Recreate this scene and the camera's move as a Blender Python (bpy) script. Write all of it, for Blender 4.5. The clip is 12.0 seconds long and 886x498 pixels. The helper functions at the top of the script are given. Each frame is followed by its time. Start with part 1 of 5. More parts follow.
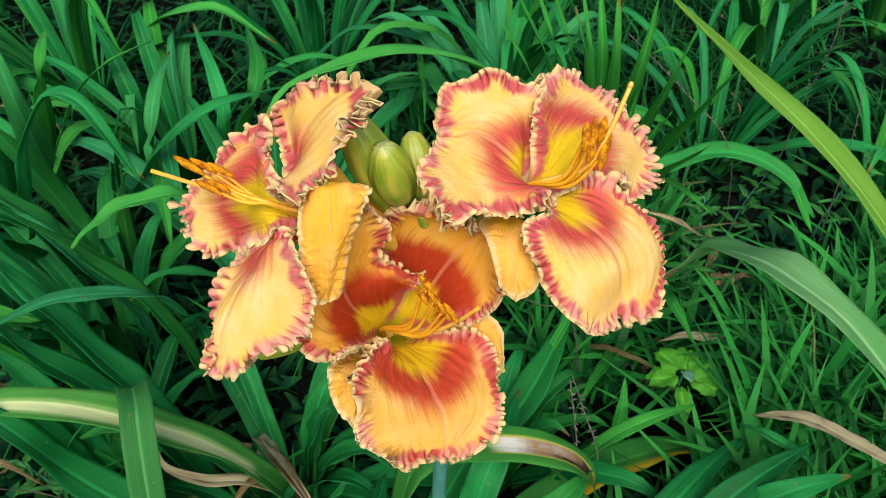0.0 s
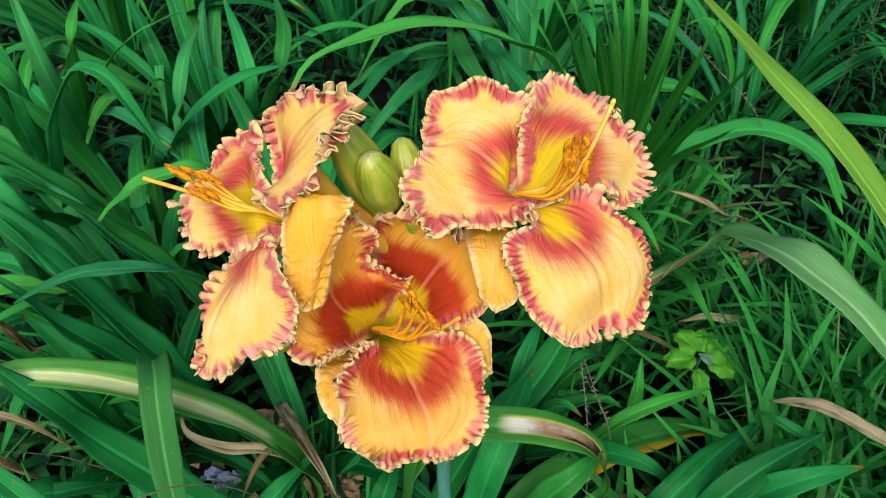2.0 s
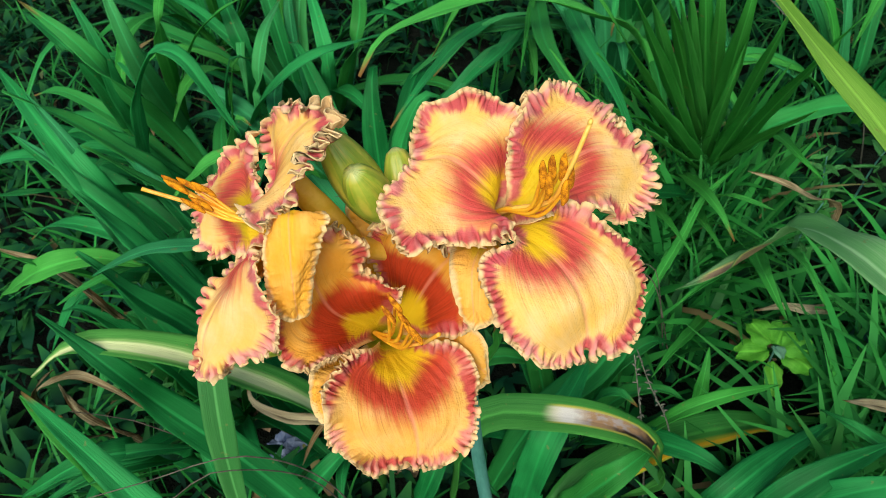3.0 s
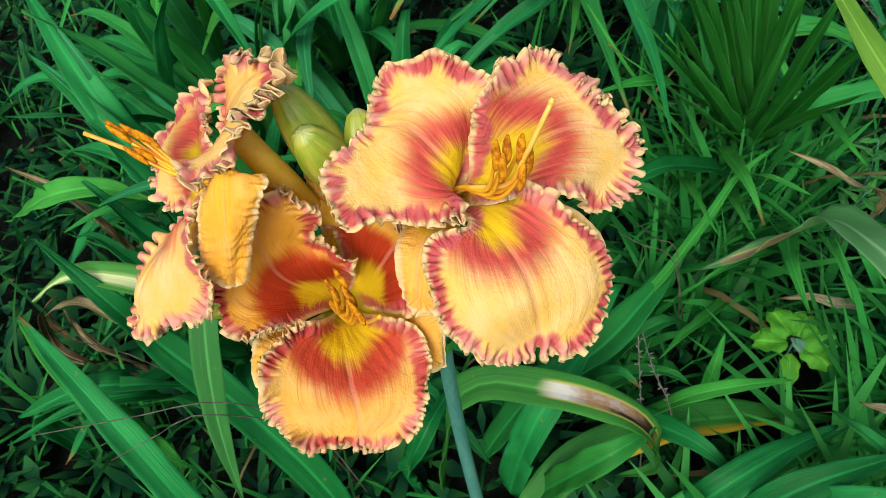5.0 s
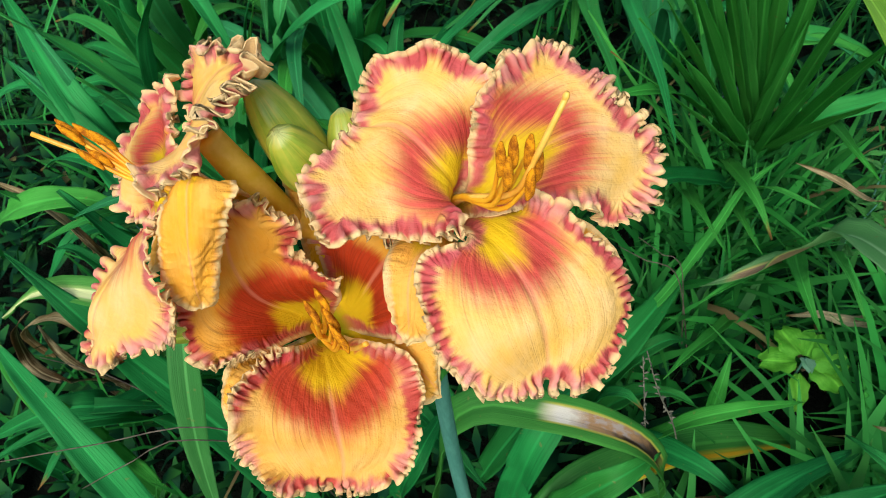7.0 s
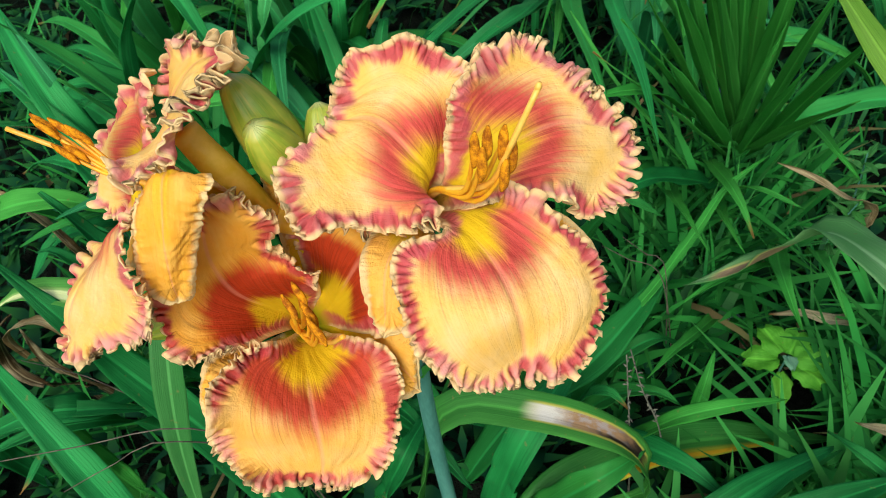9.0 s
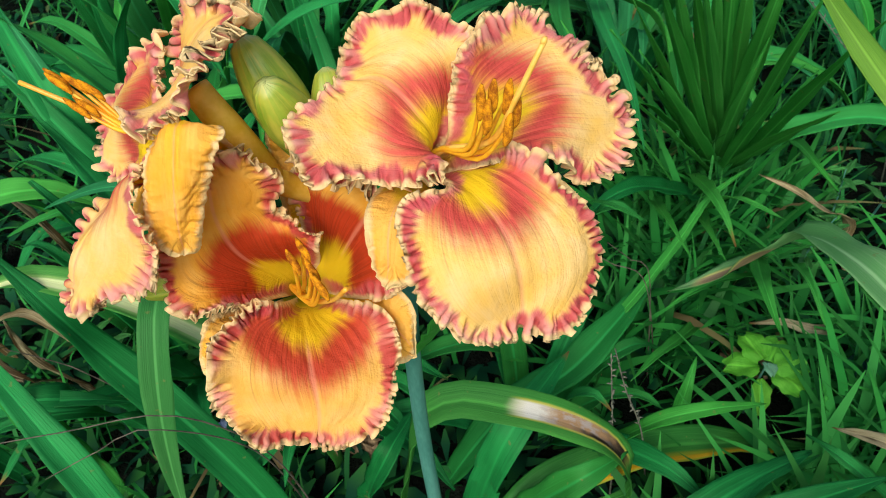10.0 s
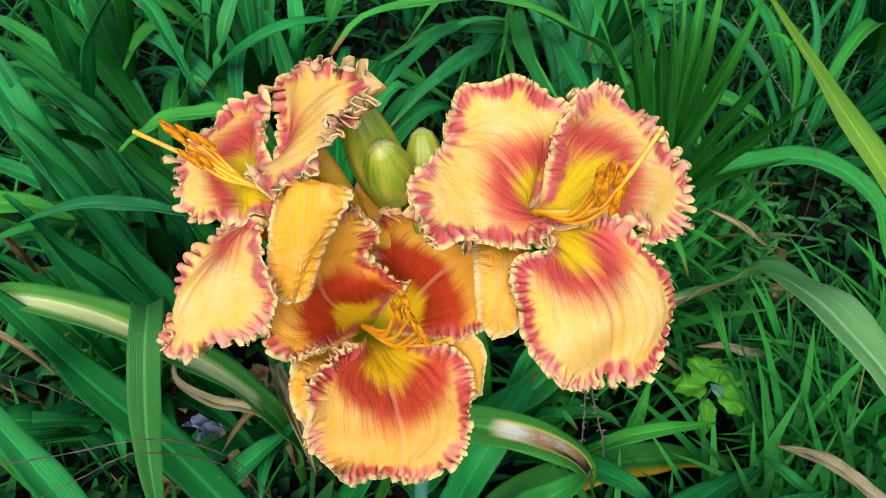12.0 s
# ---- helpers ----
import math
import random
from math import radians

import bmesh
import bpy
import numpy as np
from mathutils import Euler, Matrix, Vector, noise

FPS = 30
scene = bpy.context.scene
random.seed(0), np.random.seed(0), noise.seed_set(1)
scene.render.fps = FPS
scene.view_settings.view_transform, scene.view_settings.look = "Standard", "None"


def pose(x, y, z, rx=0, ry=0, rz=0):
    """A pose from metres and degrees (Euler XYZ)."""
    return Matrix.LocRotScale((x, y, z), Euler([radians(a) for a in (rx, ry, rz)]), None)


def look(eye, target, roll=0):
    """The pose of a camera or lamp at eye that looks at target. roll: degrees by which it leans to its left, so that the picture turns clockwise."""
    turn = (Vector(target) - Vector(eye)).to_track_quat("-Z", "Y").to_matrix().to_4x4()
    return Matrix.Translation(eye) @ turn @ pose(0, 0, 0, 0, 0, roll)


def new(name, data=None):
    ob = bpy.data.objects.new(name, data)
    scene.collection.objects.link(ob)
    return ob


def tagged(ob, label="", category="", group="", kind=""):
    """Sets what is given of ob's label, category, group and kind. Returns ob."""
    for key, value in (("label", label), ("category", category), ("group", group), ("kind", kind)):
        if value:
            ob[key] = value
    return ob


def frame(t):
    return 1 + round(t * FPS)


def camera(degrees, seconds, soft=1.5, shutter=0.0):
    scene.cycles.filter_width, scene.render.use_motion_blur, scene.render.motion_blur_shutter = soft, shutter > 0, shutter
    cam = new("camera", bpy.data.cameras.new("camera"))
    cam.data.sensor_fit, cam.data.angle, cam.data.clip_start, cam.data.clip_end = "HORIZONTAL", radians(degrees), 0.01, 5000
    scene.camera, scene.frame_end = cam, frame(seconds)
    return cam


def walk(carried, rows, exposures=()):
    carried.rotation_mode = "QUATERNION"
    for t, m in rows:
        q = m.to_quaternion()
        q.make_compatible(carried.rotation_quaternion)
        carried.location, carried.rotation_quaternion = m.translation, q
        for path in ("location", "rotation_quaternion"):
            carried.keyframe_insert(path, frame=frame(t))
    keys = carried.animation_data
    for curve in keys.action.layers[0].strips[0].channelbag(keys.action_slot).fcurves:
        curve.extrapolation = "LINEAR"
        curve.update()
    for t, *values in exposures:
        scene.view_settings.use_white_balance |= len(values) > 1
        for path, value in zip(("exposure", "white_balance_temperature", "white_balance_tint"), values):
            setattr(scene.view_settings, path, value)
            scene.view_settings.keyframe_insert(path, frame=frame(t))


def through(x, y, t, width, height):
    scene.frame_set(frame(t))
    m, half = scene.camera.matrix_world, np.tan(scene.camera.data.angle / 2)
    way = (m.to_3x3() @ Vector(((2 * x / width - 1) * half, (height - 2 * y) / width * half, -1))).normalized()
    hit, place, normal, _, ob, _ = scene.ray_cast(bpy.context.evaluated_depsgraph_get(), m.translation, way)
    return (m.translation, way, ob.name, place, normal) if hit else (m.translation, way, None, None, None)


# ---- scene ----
cam = camera(60.8, 12.0, 0.85)
PATH = [
    (0, (0.092, 0.07, 1.029), (-0.011, 1.529, -0.336), -1.8),
    (0.5, (0.09, 0.075, 1.026), (-0.02, 1.532, -0.339), -1.6),
    (1, (0.093, 0.08, 1.036), (-0.024, 1.52, -0.347), -1.7),
    (1.5, (0.096, 0.081, 1.042), (-0.037, 1.493, -0.367), -2.0),
    (2, (0.121, 0.087, 1.051), (-0.081, 1.463, -0.387), -3.7),
    (2.5, (0.155, 0.101, 1.059), (-0.193, 1.421, -0.403), -7.8),
    (3, (0.183, 0.12, 1.063), (-0.286, 1.377, -0.419), -11.2),
    (4.8, (0.221, 0.165, 1.049), (-0.353, 1.283, -0.507), -12.0),
    (5, (0.219, 0.164, 1.043), (-0.348, 1.284, -0.514), -11.2),
    (5.5, (0.216, 0.176, 1.027), (-0.339, 1.299, -0.533), -10.4),
    (6, (0.207, 0.184, 1.014), (-0.349, 1.321, -0.535), -10.4),
    (6.5, (0.202, 0.191, 1.007), (-0.356, 1.337, -0.533), -10.1),
    (7, (0.205, 0.191, 1.009), (-0.352, 1.342, -0.529), -10.2),
    (9, (0.211, 0.188, 1.006), (-0.319, 1.357, -0.528), -9.4),
    (9.5, (0.208, 0.182, 1.007), (-0.289, 1.365, -0.528), -7.7),
    (10, (0.21, 0.158, 0.996), (-0.283, 1.386, -0.504), -6.2),
    (10.5, (0.188, 0.154, 1.002), (-0.271, 1.394, -0.498), -4.6),
    (11, (0.166, 0.159, 1.025), (-0.225, 1.402, -0.492), -1.8),
    (11.5, (0.145, 0.142, 1.038), (-0.157, 1.419, -0.472), 1.4),
    (12, (0.126, 0.13, 1.036), (-0.139, 1.436, -0.455), 3.1),
]
cam.data.dof.use_dof, cam.data.dof.focus_distance, cam.data.dof.aperture_fstop = True, 0.42, 28.0
walk(cam, [(t, look(eye, target, roll)) for t, eye, target, roll in PATH])

# ---- light: open shade under a bright, mostly overcast sky ----
world = bpy.data.worlds.new("world")
scene.world = world
world.use_nodes = True
SUN_UP, SUN_ROUND = 50.0, 175.0
sky = world.node_tree.nodes.new("ShaderNodeTexSky")
sky.sky_type, sky.sun_disc = "NISHITA", False
sky.sun_elevation, sky.sun_rotation = radians(SUN_UP), radians(SUN_ROUND)
sky.air_density, sky.dust_density, sky.ozone_density = 1.0, 5.0, 0.8
world.node_tree.nodes["Background"].inputs["Strength"].default_value = 0.13
world.node_tree.links.new(sky.outputs[0], world.node_tree.nodes["Background"].inputs["Color"])
sun = new("sun", bpy.data.lights.new("sun", "SUN"))
sun.data.energy, sun.data.angle, sun.data.color = 1.75, radians(36), (1.0, 0.98, 0.96)
a = radians(SUN_ROUND)
sun.matrix_world = look((0, 0, 5), (-5 * math.sin(a) * math.cos(radians(SUN_UP)), -5 * math.cos(a) * math.cos(radians(SUN_UP)), 5 - 5 * math.sin(radians(SUN_UP))))
scene.view_settings.exposure = 0.34


# ---- materials ----
class Graph:
    """A node material, written as sums."""

    def __init__(self, name):
        self.mat = bpy.data.materials.new(name)
        self.mat.use_nodes = True
        self.tree = self.mat.node_tree
        self.tree.nodes.clear()
        self.out = self.tree.nodes.new("ShaderNodeOutputMaterial")

    def put(self, socket, value):
        if isinstance(value, bpy.types.NodeSocket):
            self.tree.links.new(value, socket)
        elif value is not None:
            if isinstance(value, tuple) and len(value) == 3 and socket.type == "RGBA":
                value = (*value, 1.0)
            socket.default_value = value

    def node(self, kind, **sockets):
        n = self.tree.nodes.new(kind)
        for key, value in sockets.items():
            self.put(n.inputs[key.replace("_", " ")], value)
        return n

    def m(self, op, a, b=None, c=None):
        n = self.tree.nodes.new("ShaderNodeMath")
        n.operation = op
        for i, v in enumerate((a, b, c)):
            self.put(n.inputs[i], v)
        return n.outputs[0]

    def step(self, v, lo, hi):
        n = self.tree.nodes.new("ShaderNodeMapRange")
        n.interpolation_type = "SMOOTHSTEP"
        for i, x in enumerate((v, lo, hi, 0.0, 1.0)):
            self.put(n.inputs[i], x)
        return n.outputs[0]

    def mix(self, f, a, b):
        n = self.tree.nodes.new("ShaderNodeMix")
        n.data_type = "RGBA"
        self.put(n.inputs[0], f), self.put(n.inputs[6], a), self.put(n.inputs[7], b)
        return n.outputs[2]

    def noise(self, vector, scale, detail=3.0, rough=0.5):
        return self.node("ShaderNodeTexNoise", Vector=vector, Scale=scale, Detail=detail, Roughness=rough).outputs[0]

    def vec(self, x, y, z=0.0):
        n = self.tree.nodes.new("ShaderNodeCombineXYZ")
        for i, v in enumerate((x, y, z)):
            self.put(n.inputs[i], v)
        return n.outputs[0]

    def uv(self, layer):
        n = self.tree.nodes.new("ShaderNodeUVMap")
        n.uv_map = layer
        s = self.tree.nodes.new("ShaderNodeSeparateXYZ")
        self.tree.links.new(n.outputs[0], s.inputs[0])
        return s.outputs[0], s.outputs[1]

    def place(self):
        return self.tree.nodes.new("ShaderNodeTexCoord").outputs["Object"]

    def chance(self):
        return self.tree.nodes.new("ShaderNodeObjectInfo").outputs["Random"]

    def island(self):
        return self.tree.nodes.new("ShaderNodeNewGeometry").outputs["Random Per Island"]

    def finish(self, colour, rough=0.5, height=None, relief=0.001, through=0.0, through_colour=None, coat=0.0, spec=0.5):
        bump = None
        if height is not None:
            bump = self.node("ShaderNodeBump", Height=height, Distance=relief, Strength=1.0).outputs[0]
        p = self.node("ShaderNodeBsdfPrincipled", Base_Color=colour, Roughness=rough, Normal=bump)
        p.inputs["Specular IOR Level"].default_value = spec
        p.inputs["Coat Weight"].default_value = coat
        shade = p.outputs[0]
        if through:
            t = self.node("ShaderNodeBsdfTranslucent", Color=colour if through_colour is None else through_colour, Normal=bump)
            n = self.tree.nodes.new("ShaderNodeMixShader")
            n.inputs[0].default_value = through
            self.tree.links.new(shade, n.inputs[1]), self.tree.links.new(t.outputs[0], n.inputs[2])
            shade = n.outputs[0]
        self.tree.links.new(shade, self.out.inputs["Surface"])
        return self.mat


def petal_material(name, field, inner, eye, rim, eye_to, rim_wide, rim_on=1.0, eye_on=1.0):
    """field, inner: the two tones of the blade; eye: the red band round the throat; rim: the red ruffle, with a thin cream edge."""
    g = Graph(name)
    u, s = g.uv("blade")
    d, arc = g.uv("edge")
    ridge, _ = g.uv("fold")
    vein = g.noise(g.vec(g.m("MULTIPLY", u, 13.0), g.m("MULTIPLY", s, 1.6)), 1.0, 4.0, 0.6)
    fine = g.noise(g.vec(g.m("MULTIPLY", u, 46.0), g.m("MULTIPLY", s, 3.0)), 1.0, 1.0)
    cloud = g.noise(g.place(), 60.0, 3.0)
    au = g.m("ABSOLUTE", u)
    rib = g.m("SUBTRACT", 1.0, g.step(au, 0.010, 0.050))
    # along: how far out from the throat, pushed about by the veins
    along = g.m("ADD", s, g.m("MULTIPLY", g.m("SUBTRACT", vein, 0.5), 0.12))
    along = g.m("ADD", along, g.m("MULTIPLY", g.m("SUBTRACT", fine, 0.5), 0.05))
    along = g.m("ADD", along, g.m("MULTIPLY", g.m("SUBTRACT", cloud, 0.5), 0.05))
    inward = g.m("SUBTRACT", along, g.m("MULTIPLY", g.m("SUBTRACT", 1.0, g.step(au, 0.05, 0.60)), 0.095))
    band_in = g.step(inward, 0.37, 0.48)
    band_out = g.m("SUBTRACT", 1.0, g.step(g.m("ADD", along, g.m("MULTIPLY", g.m("POWER", au, 2.0), 0.16)), eye_to - 0.065, eye_to + 0.045))
    red = g.m("MULTIPLY", g.m("MULTIPLY", band_in, band_out), eye_on)
    base = g.mix(g.step(g.m("ADD", g.m("MULTIPLY", cloud, 0.75), g.m("MULTIPLY", vein, 0.25)), 0.32, 0.72), field, inner)
    base = g.mix(g.m("MULTIPLY", g.step(fine, 0.50, 0.80), 0.07), base, tuple(c * k for c, k in zip(field, (0.98, 0.84, 0.7))))
    throat = g.mix(g.step(s, 0.10, 0.30), (0.40, 0.42, 0.012), (0.86, 0.62, 0.020))
    base = g.mix(g.step(inward, 0.39, 0.52), throat, base)
    dark = tuple(c * k for c, k in zip(eye, (0.74, 0.50, 0.6)))
    band = g.mix(g.step(g.m("ADD", g.m("MULTIPLY", vein, 0.6), g.m("MULTIPLY", fine, 0.4)), 0.44, 0.62), eye, dark)
    base = g.mix(g.m("MULTIPLY", red, 0.94), base, band)
    line = g.noise(g.vec(g.m("MULTIPLY", u, 36.0), g.m("MULTIPLY", s, 1.6), 8.0), 1.0, 1.0)
    line = g.m("MULTIPLY", g.step(line, 0.62, 0.68), g.m("MULTIPLY", g.step(s, 0.42, 0.50), g.m("SUBTRACT", 1.0, g.step(s, eye_to - 0.03, eye_to + 0.05))))
    base = g.mix(g.m("MULTIPLY", line, 0.36 * eye_on), base, tuple(c * k for c, k in zip(eye, (0.5, 0.4, 0.5))))
    # pale midrib
    base = g.mix(g.m("MULTIPLY", g.m("MULTIPLY", rib, g.step(s, 0.42, 0.55)), 0.40), base, (0.90, 0.42, 0.26))
    # ruffle: red that runs deeper in the folds, cream along the very edge
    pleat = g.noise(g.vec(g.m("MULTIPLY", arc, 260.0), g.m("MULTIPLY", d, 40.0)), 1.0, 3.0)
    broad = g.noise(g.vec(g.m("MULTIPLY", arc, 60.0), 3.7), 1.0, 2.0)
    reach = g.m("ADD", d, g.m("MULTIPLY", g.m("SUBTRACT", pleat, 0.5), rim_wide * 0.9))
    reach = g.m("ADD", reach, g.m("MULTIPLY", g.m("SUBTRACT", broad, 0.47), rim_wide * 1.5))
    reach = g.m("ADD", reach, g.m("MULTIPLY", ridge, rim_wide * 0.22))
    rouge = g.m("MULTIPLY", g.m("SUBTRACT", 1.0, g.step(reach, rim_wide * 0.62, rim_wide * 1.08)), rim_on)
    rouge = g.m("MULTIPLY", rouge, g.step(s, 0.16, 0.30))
    # fold shading painted into the rim red: darker valleys, paler crests
    shaded_rim = g.mix(g.step(g.m("ADD", ridge, g.m("MULTIPLY", g.m("SUBTRACT", pleat, 0.5), 0.9)), -0.35, 0.85), tuple(c * k for c, k in zip(rim, (0.88, 0.62, 0.7))), tuple(c + k * (1 - c) for c, k in zip(rim, (0.50, 0.30, 0.22))))
    base = g.mix(g.m("MULTIPLY", rouge, 0.93), base, shaded_rim)
    lip = g.m("SUBTRACT", 1.0, g.step(g.m("ADD", d, g.m("MULTIPLY", g.m("SUBTRACT", pleat, 0.5), 0.006)), 0.0012, 0.0040))
    base = g.mix(g.m("MULTIPLY", lip, 0.9), base, (0.94, 0.76, 0.37))
    height = g.m("ADD", g.m("ADD", g.m("MULTIPLY", vein, 0.22), g.m("MULTIPLY", fine, 0.16)), g.m("MULTIPLY", g.noise(g.place(), 95.0, 2.0), 0.55))
    height = g.m("ADD", height, g.m("MULTIPLY", g.noise(g.place(), 420.0, 3.0), 0.42))
    gather = g.noise(g.vec(g.m("MULTIPLY", arc, 300.0), g.m("MULTIPLY", d, 60.0)), 1.0, 2.0)
    height = g.m("ADD", height, g.m("MULTIPLY", g.m("MULTIPLY", gather, g.m("SUBTRACT", 1.0, g.step(d, 0.004, 0.013))), 1.6))
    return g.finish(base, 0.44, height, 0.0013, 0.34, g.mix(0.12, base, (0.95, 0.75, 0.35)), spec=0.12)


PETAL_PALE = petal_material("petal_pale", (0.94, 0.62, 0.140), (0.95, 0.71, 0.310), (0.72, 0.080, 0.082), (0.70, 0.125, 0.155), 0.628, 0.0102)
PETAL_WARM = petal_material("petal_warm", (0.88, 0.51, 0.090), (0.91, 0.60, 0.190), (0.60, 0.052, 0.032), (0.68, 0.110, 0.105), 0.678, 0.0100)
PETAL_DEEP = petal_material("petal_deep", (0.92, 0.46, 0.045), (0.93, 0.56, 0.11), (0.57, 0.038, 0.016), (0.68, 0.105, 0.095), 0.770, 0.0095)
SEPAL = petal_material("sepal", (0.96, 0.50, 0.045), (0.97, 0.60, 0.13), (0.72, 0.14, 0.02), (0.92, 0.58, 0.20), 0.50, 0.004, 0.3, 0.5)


def simple(name, dark, light, scale, rough=0.5, relief=0.0006, through=0.0, stretch=(1, 1, 1), spec=0.5):
    g = Graph(name)
    n = g.tree.nodes.new("ShaderNodeMapping")
    n.inputs["Scale"].default_value = stretch
    g.put(n.inputs["Vector"], g.place())
    big = g.noise(n.outputs[0], scale, 4.0, 0.6)
    small = g.noise(n.outputs[0], scale * 7, 3.0, 0.6)
    mixed = g.m("ADD", g.m("MULTIPLY", big, 0.7), g.m("MULTIPLY", small, 0.3))
    return g.finish(g.mix(g.step(mixed, 0.35, 0.65), dark, light), rough, mixed, relief, through, spec=spec)


FILAMENT = simple("filament", (0.86, 0.36, 0.012), (0.90, 0.54, 0.03), 60, 0.4, 0.0003, 0.15)
STYLE = simple("style", (0.90, 0.44, 0.04), (0.92, 0.60, 0.12), 50, 0.4, 0.0003, 0.15)
POLLEN = simple("pollen", (0.26, 0.070, 0.006), (0.80, 0.34, 0.010), 300, 0.9, 0.0012, spec=0.1)
SCAPE = simple("scape", (0.042, 0.20, 0.155), (0.10, 0.32, 0.25), 60, 0.42, 0.0004, 0.05, (1, 1, 0.15))
TUBE = simple("flower_tube", (0.84, 0.56, 0.04), (0.95, 0.66, 0.11), 60, 0.45, 0.0004, 0.4)


def soil_material():
    g = Graph("soil")
    at = g.place()
    n = g.tree.nodes.new("ShaderNodeVectorMath")
    n.operation = "DISTANCE"
    g.put(n.inputs[0], at)
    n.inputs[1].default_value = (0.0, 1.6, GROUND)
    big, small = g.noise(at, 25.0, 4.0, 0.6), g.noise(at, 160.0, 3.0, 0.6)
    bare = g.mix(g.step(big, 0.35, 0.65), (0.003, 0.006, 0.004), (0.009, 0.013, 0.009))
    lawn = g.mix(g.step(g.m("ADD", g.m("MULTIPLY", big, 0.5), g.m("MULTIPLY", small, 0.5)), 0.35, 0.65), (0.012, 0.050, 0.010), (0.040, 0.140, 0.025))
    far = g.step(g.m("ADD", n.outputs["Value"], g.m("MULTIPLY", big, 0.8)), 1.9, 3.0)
    return g.finish(g.mix(far, bare, lawn), 0.95, g.m("ADD", big, small), 0.010, spec=0.05)


GROUND = -0.06
SOIL = soil_material()
LITTER = simple("litter_sheet", (0.10, 0.16, 0.30), (0.30, 0.38, 0.52), 30, 0.5, 0.002)
STRAW = simple("straw", (0.12, 0.075, 0.035), (0.42, 0.31, 0.17), 40, 0.75, 0.001, 0.15)
TWIG = simple("twig", (0.030, 0.026, 0.018), (0.13, 0.11, 0.08), 60, 0.8, 0.0006)
SEED = simple("seed_stalk", (0.045, 0.055, 0.04), (0.16, 0.17, 0.12), 160, 0.8, 0.0008)


def bud_material():
    g = Graph("bud_skin")
    u, s = g.uv("blade")
    streak = g.noise(g.vec(g.m("MULTIPLY", u, 3.5), g.m("MULTIPLY", s, 1.3)), 1.0, 4.0)
    cloud = g.noise(g.place(), 70.0, 4.0)
    low = g.mix(g.step(cloud, 0.35, 0.7), (0.19, 0.32, 0.020), (0.35, 0.44, 0.05))
    warm = g.mix(g.step(streak, 0.46, 0.68), low, (0.50, 0.46, 0.06))
    c = g.mix(g.m("MULTIPLY", g.step(streak, 0.60, 0.74), 0.22), warm, (0.55, 0.22, 0.04))
    c = g.mix(g.m("MULTIPLY", g.step(s, 0.93, 1.0), 0.5), c, (0.55, 0.60, 0.28))
    return g.finish(c, 0.38, streak, 0.0008, 0.08)


BUD = bud_material()


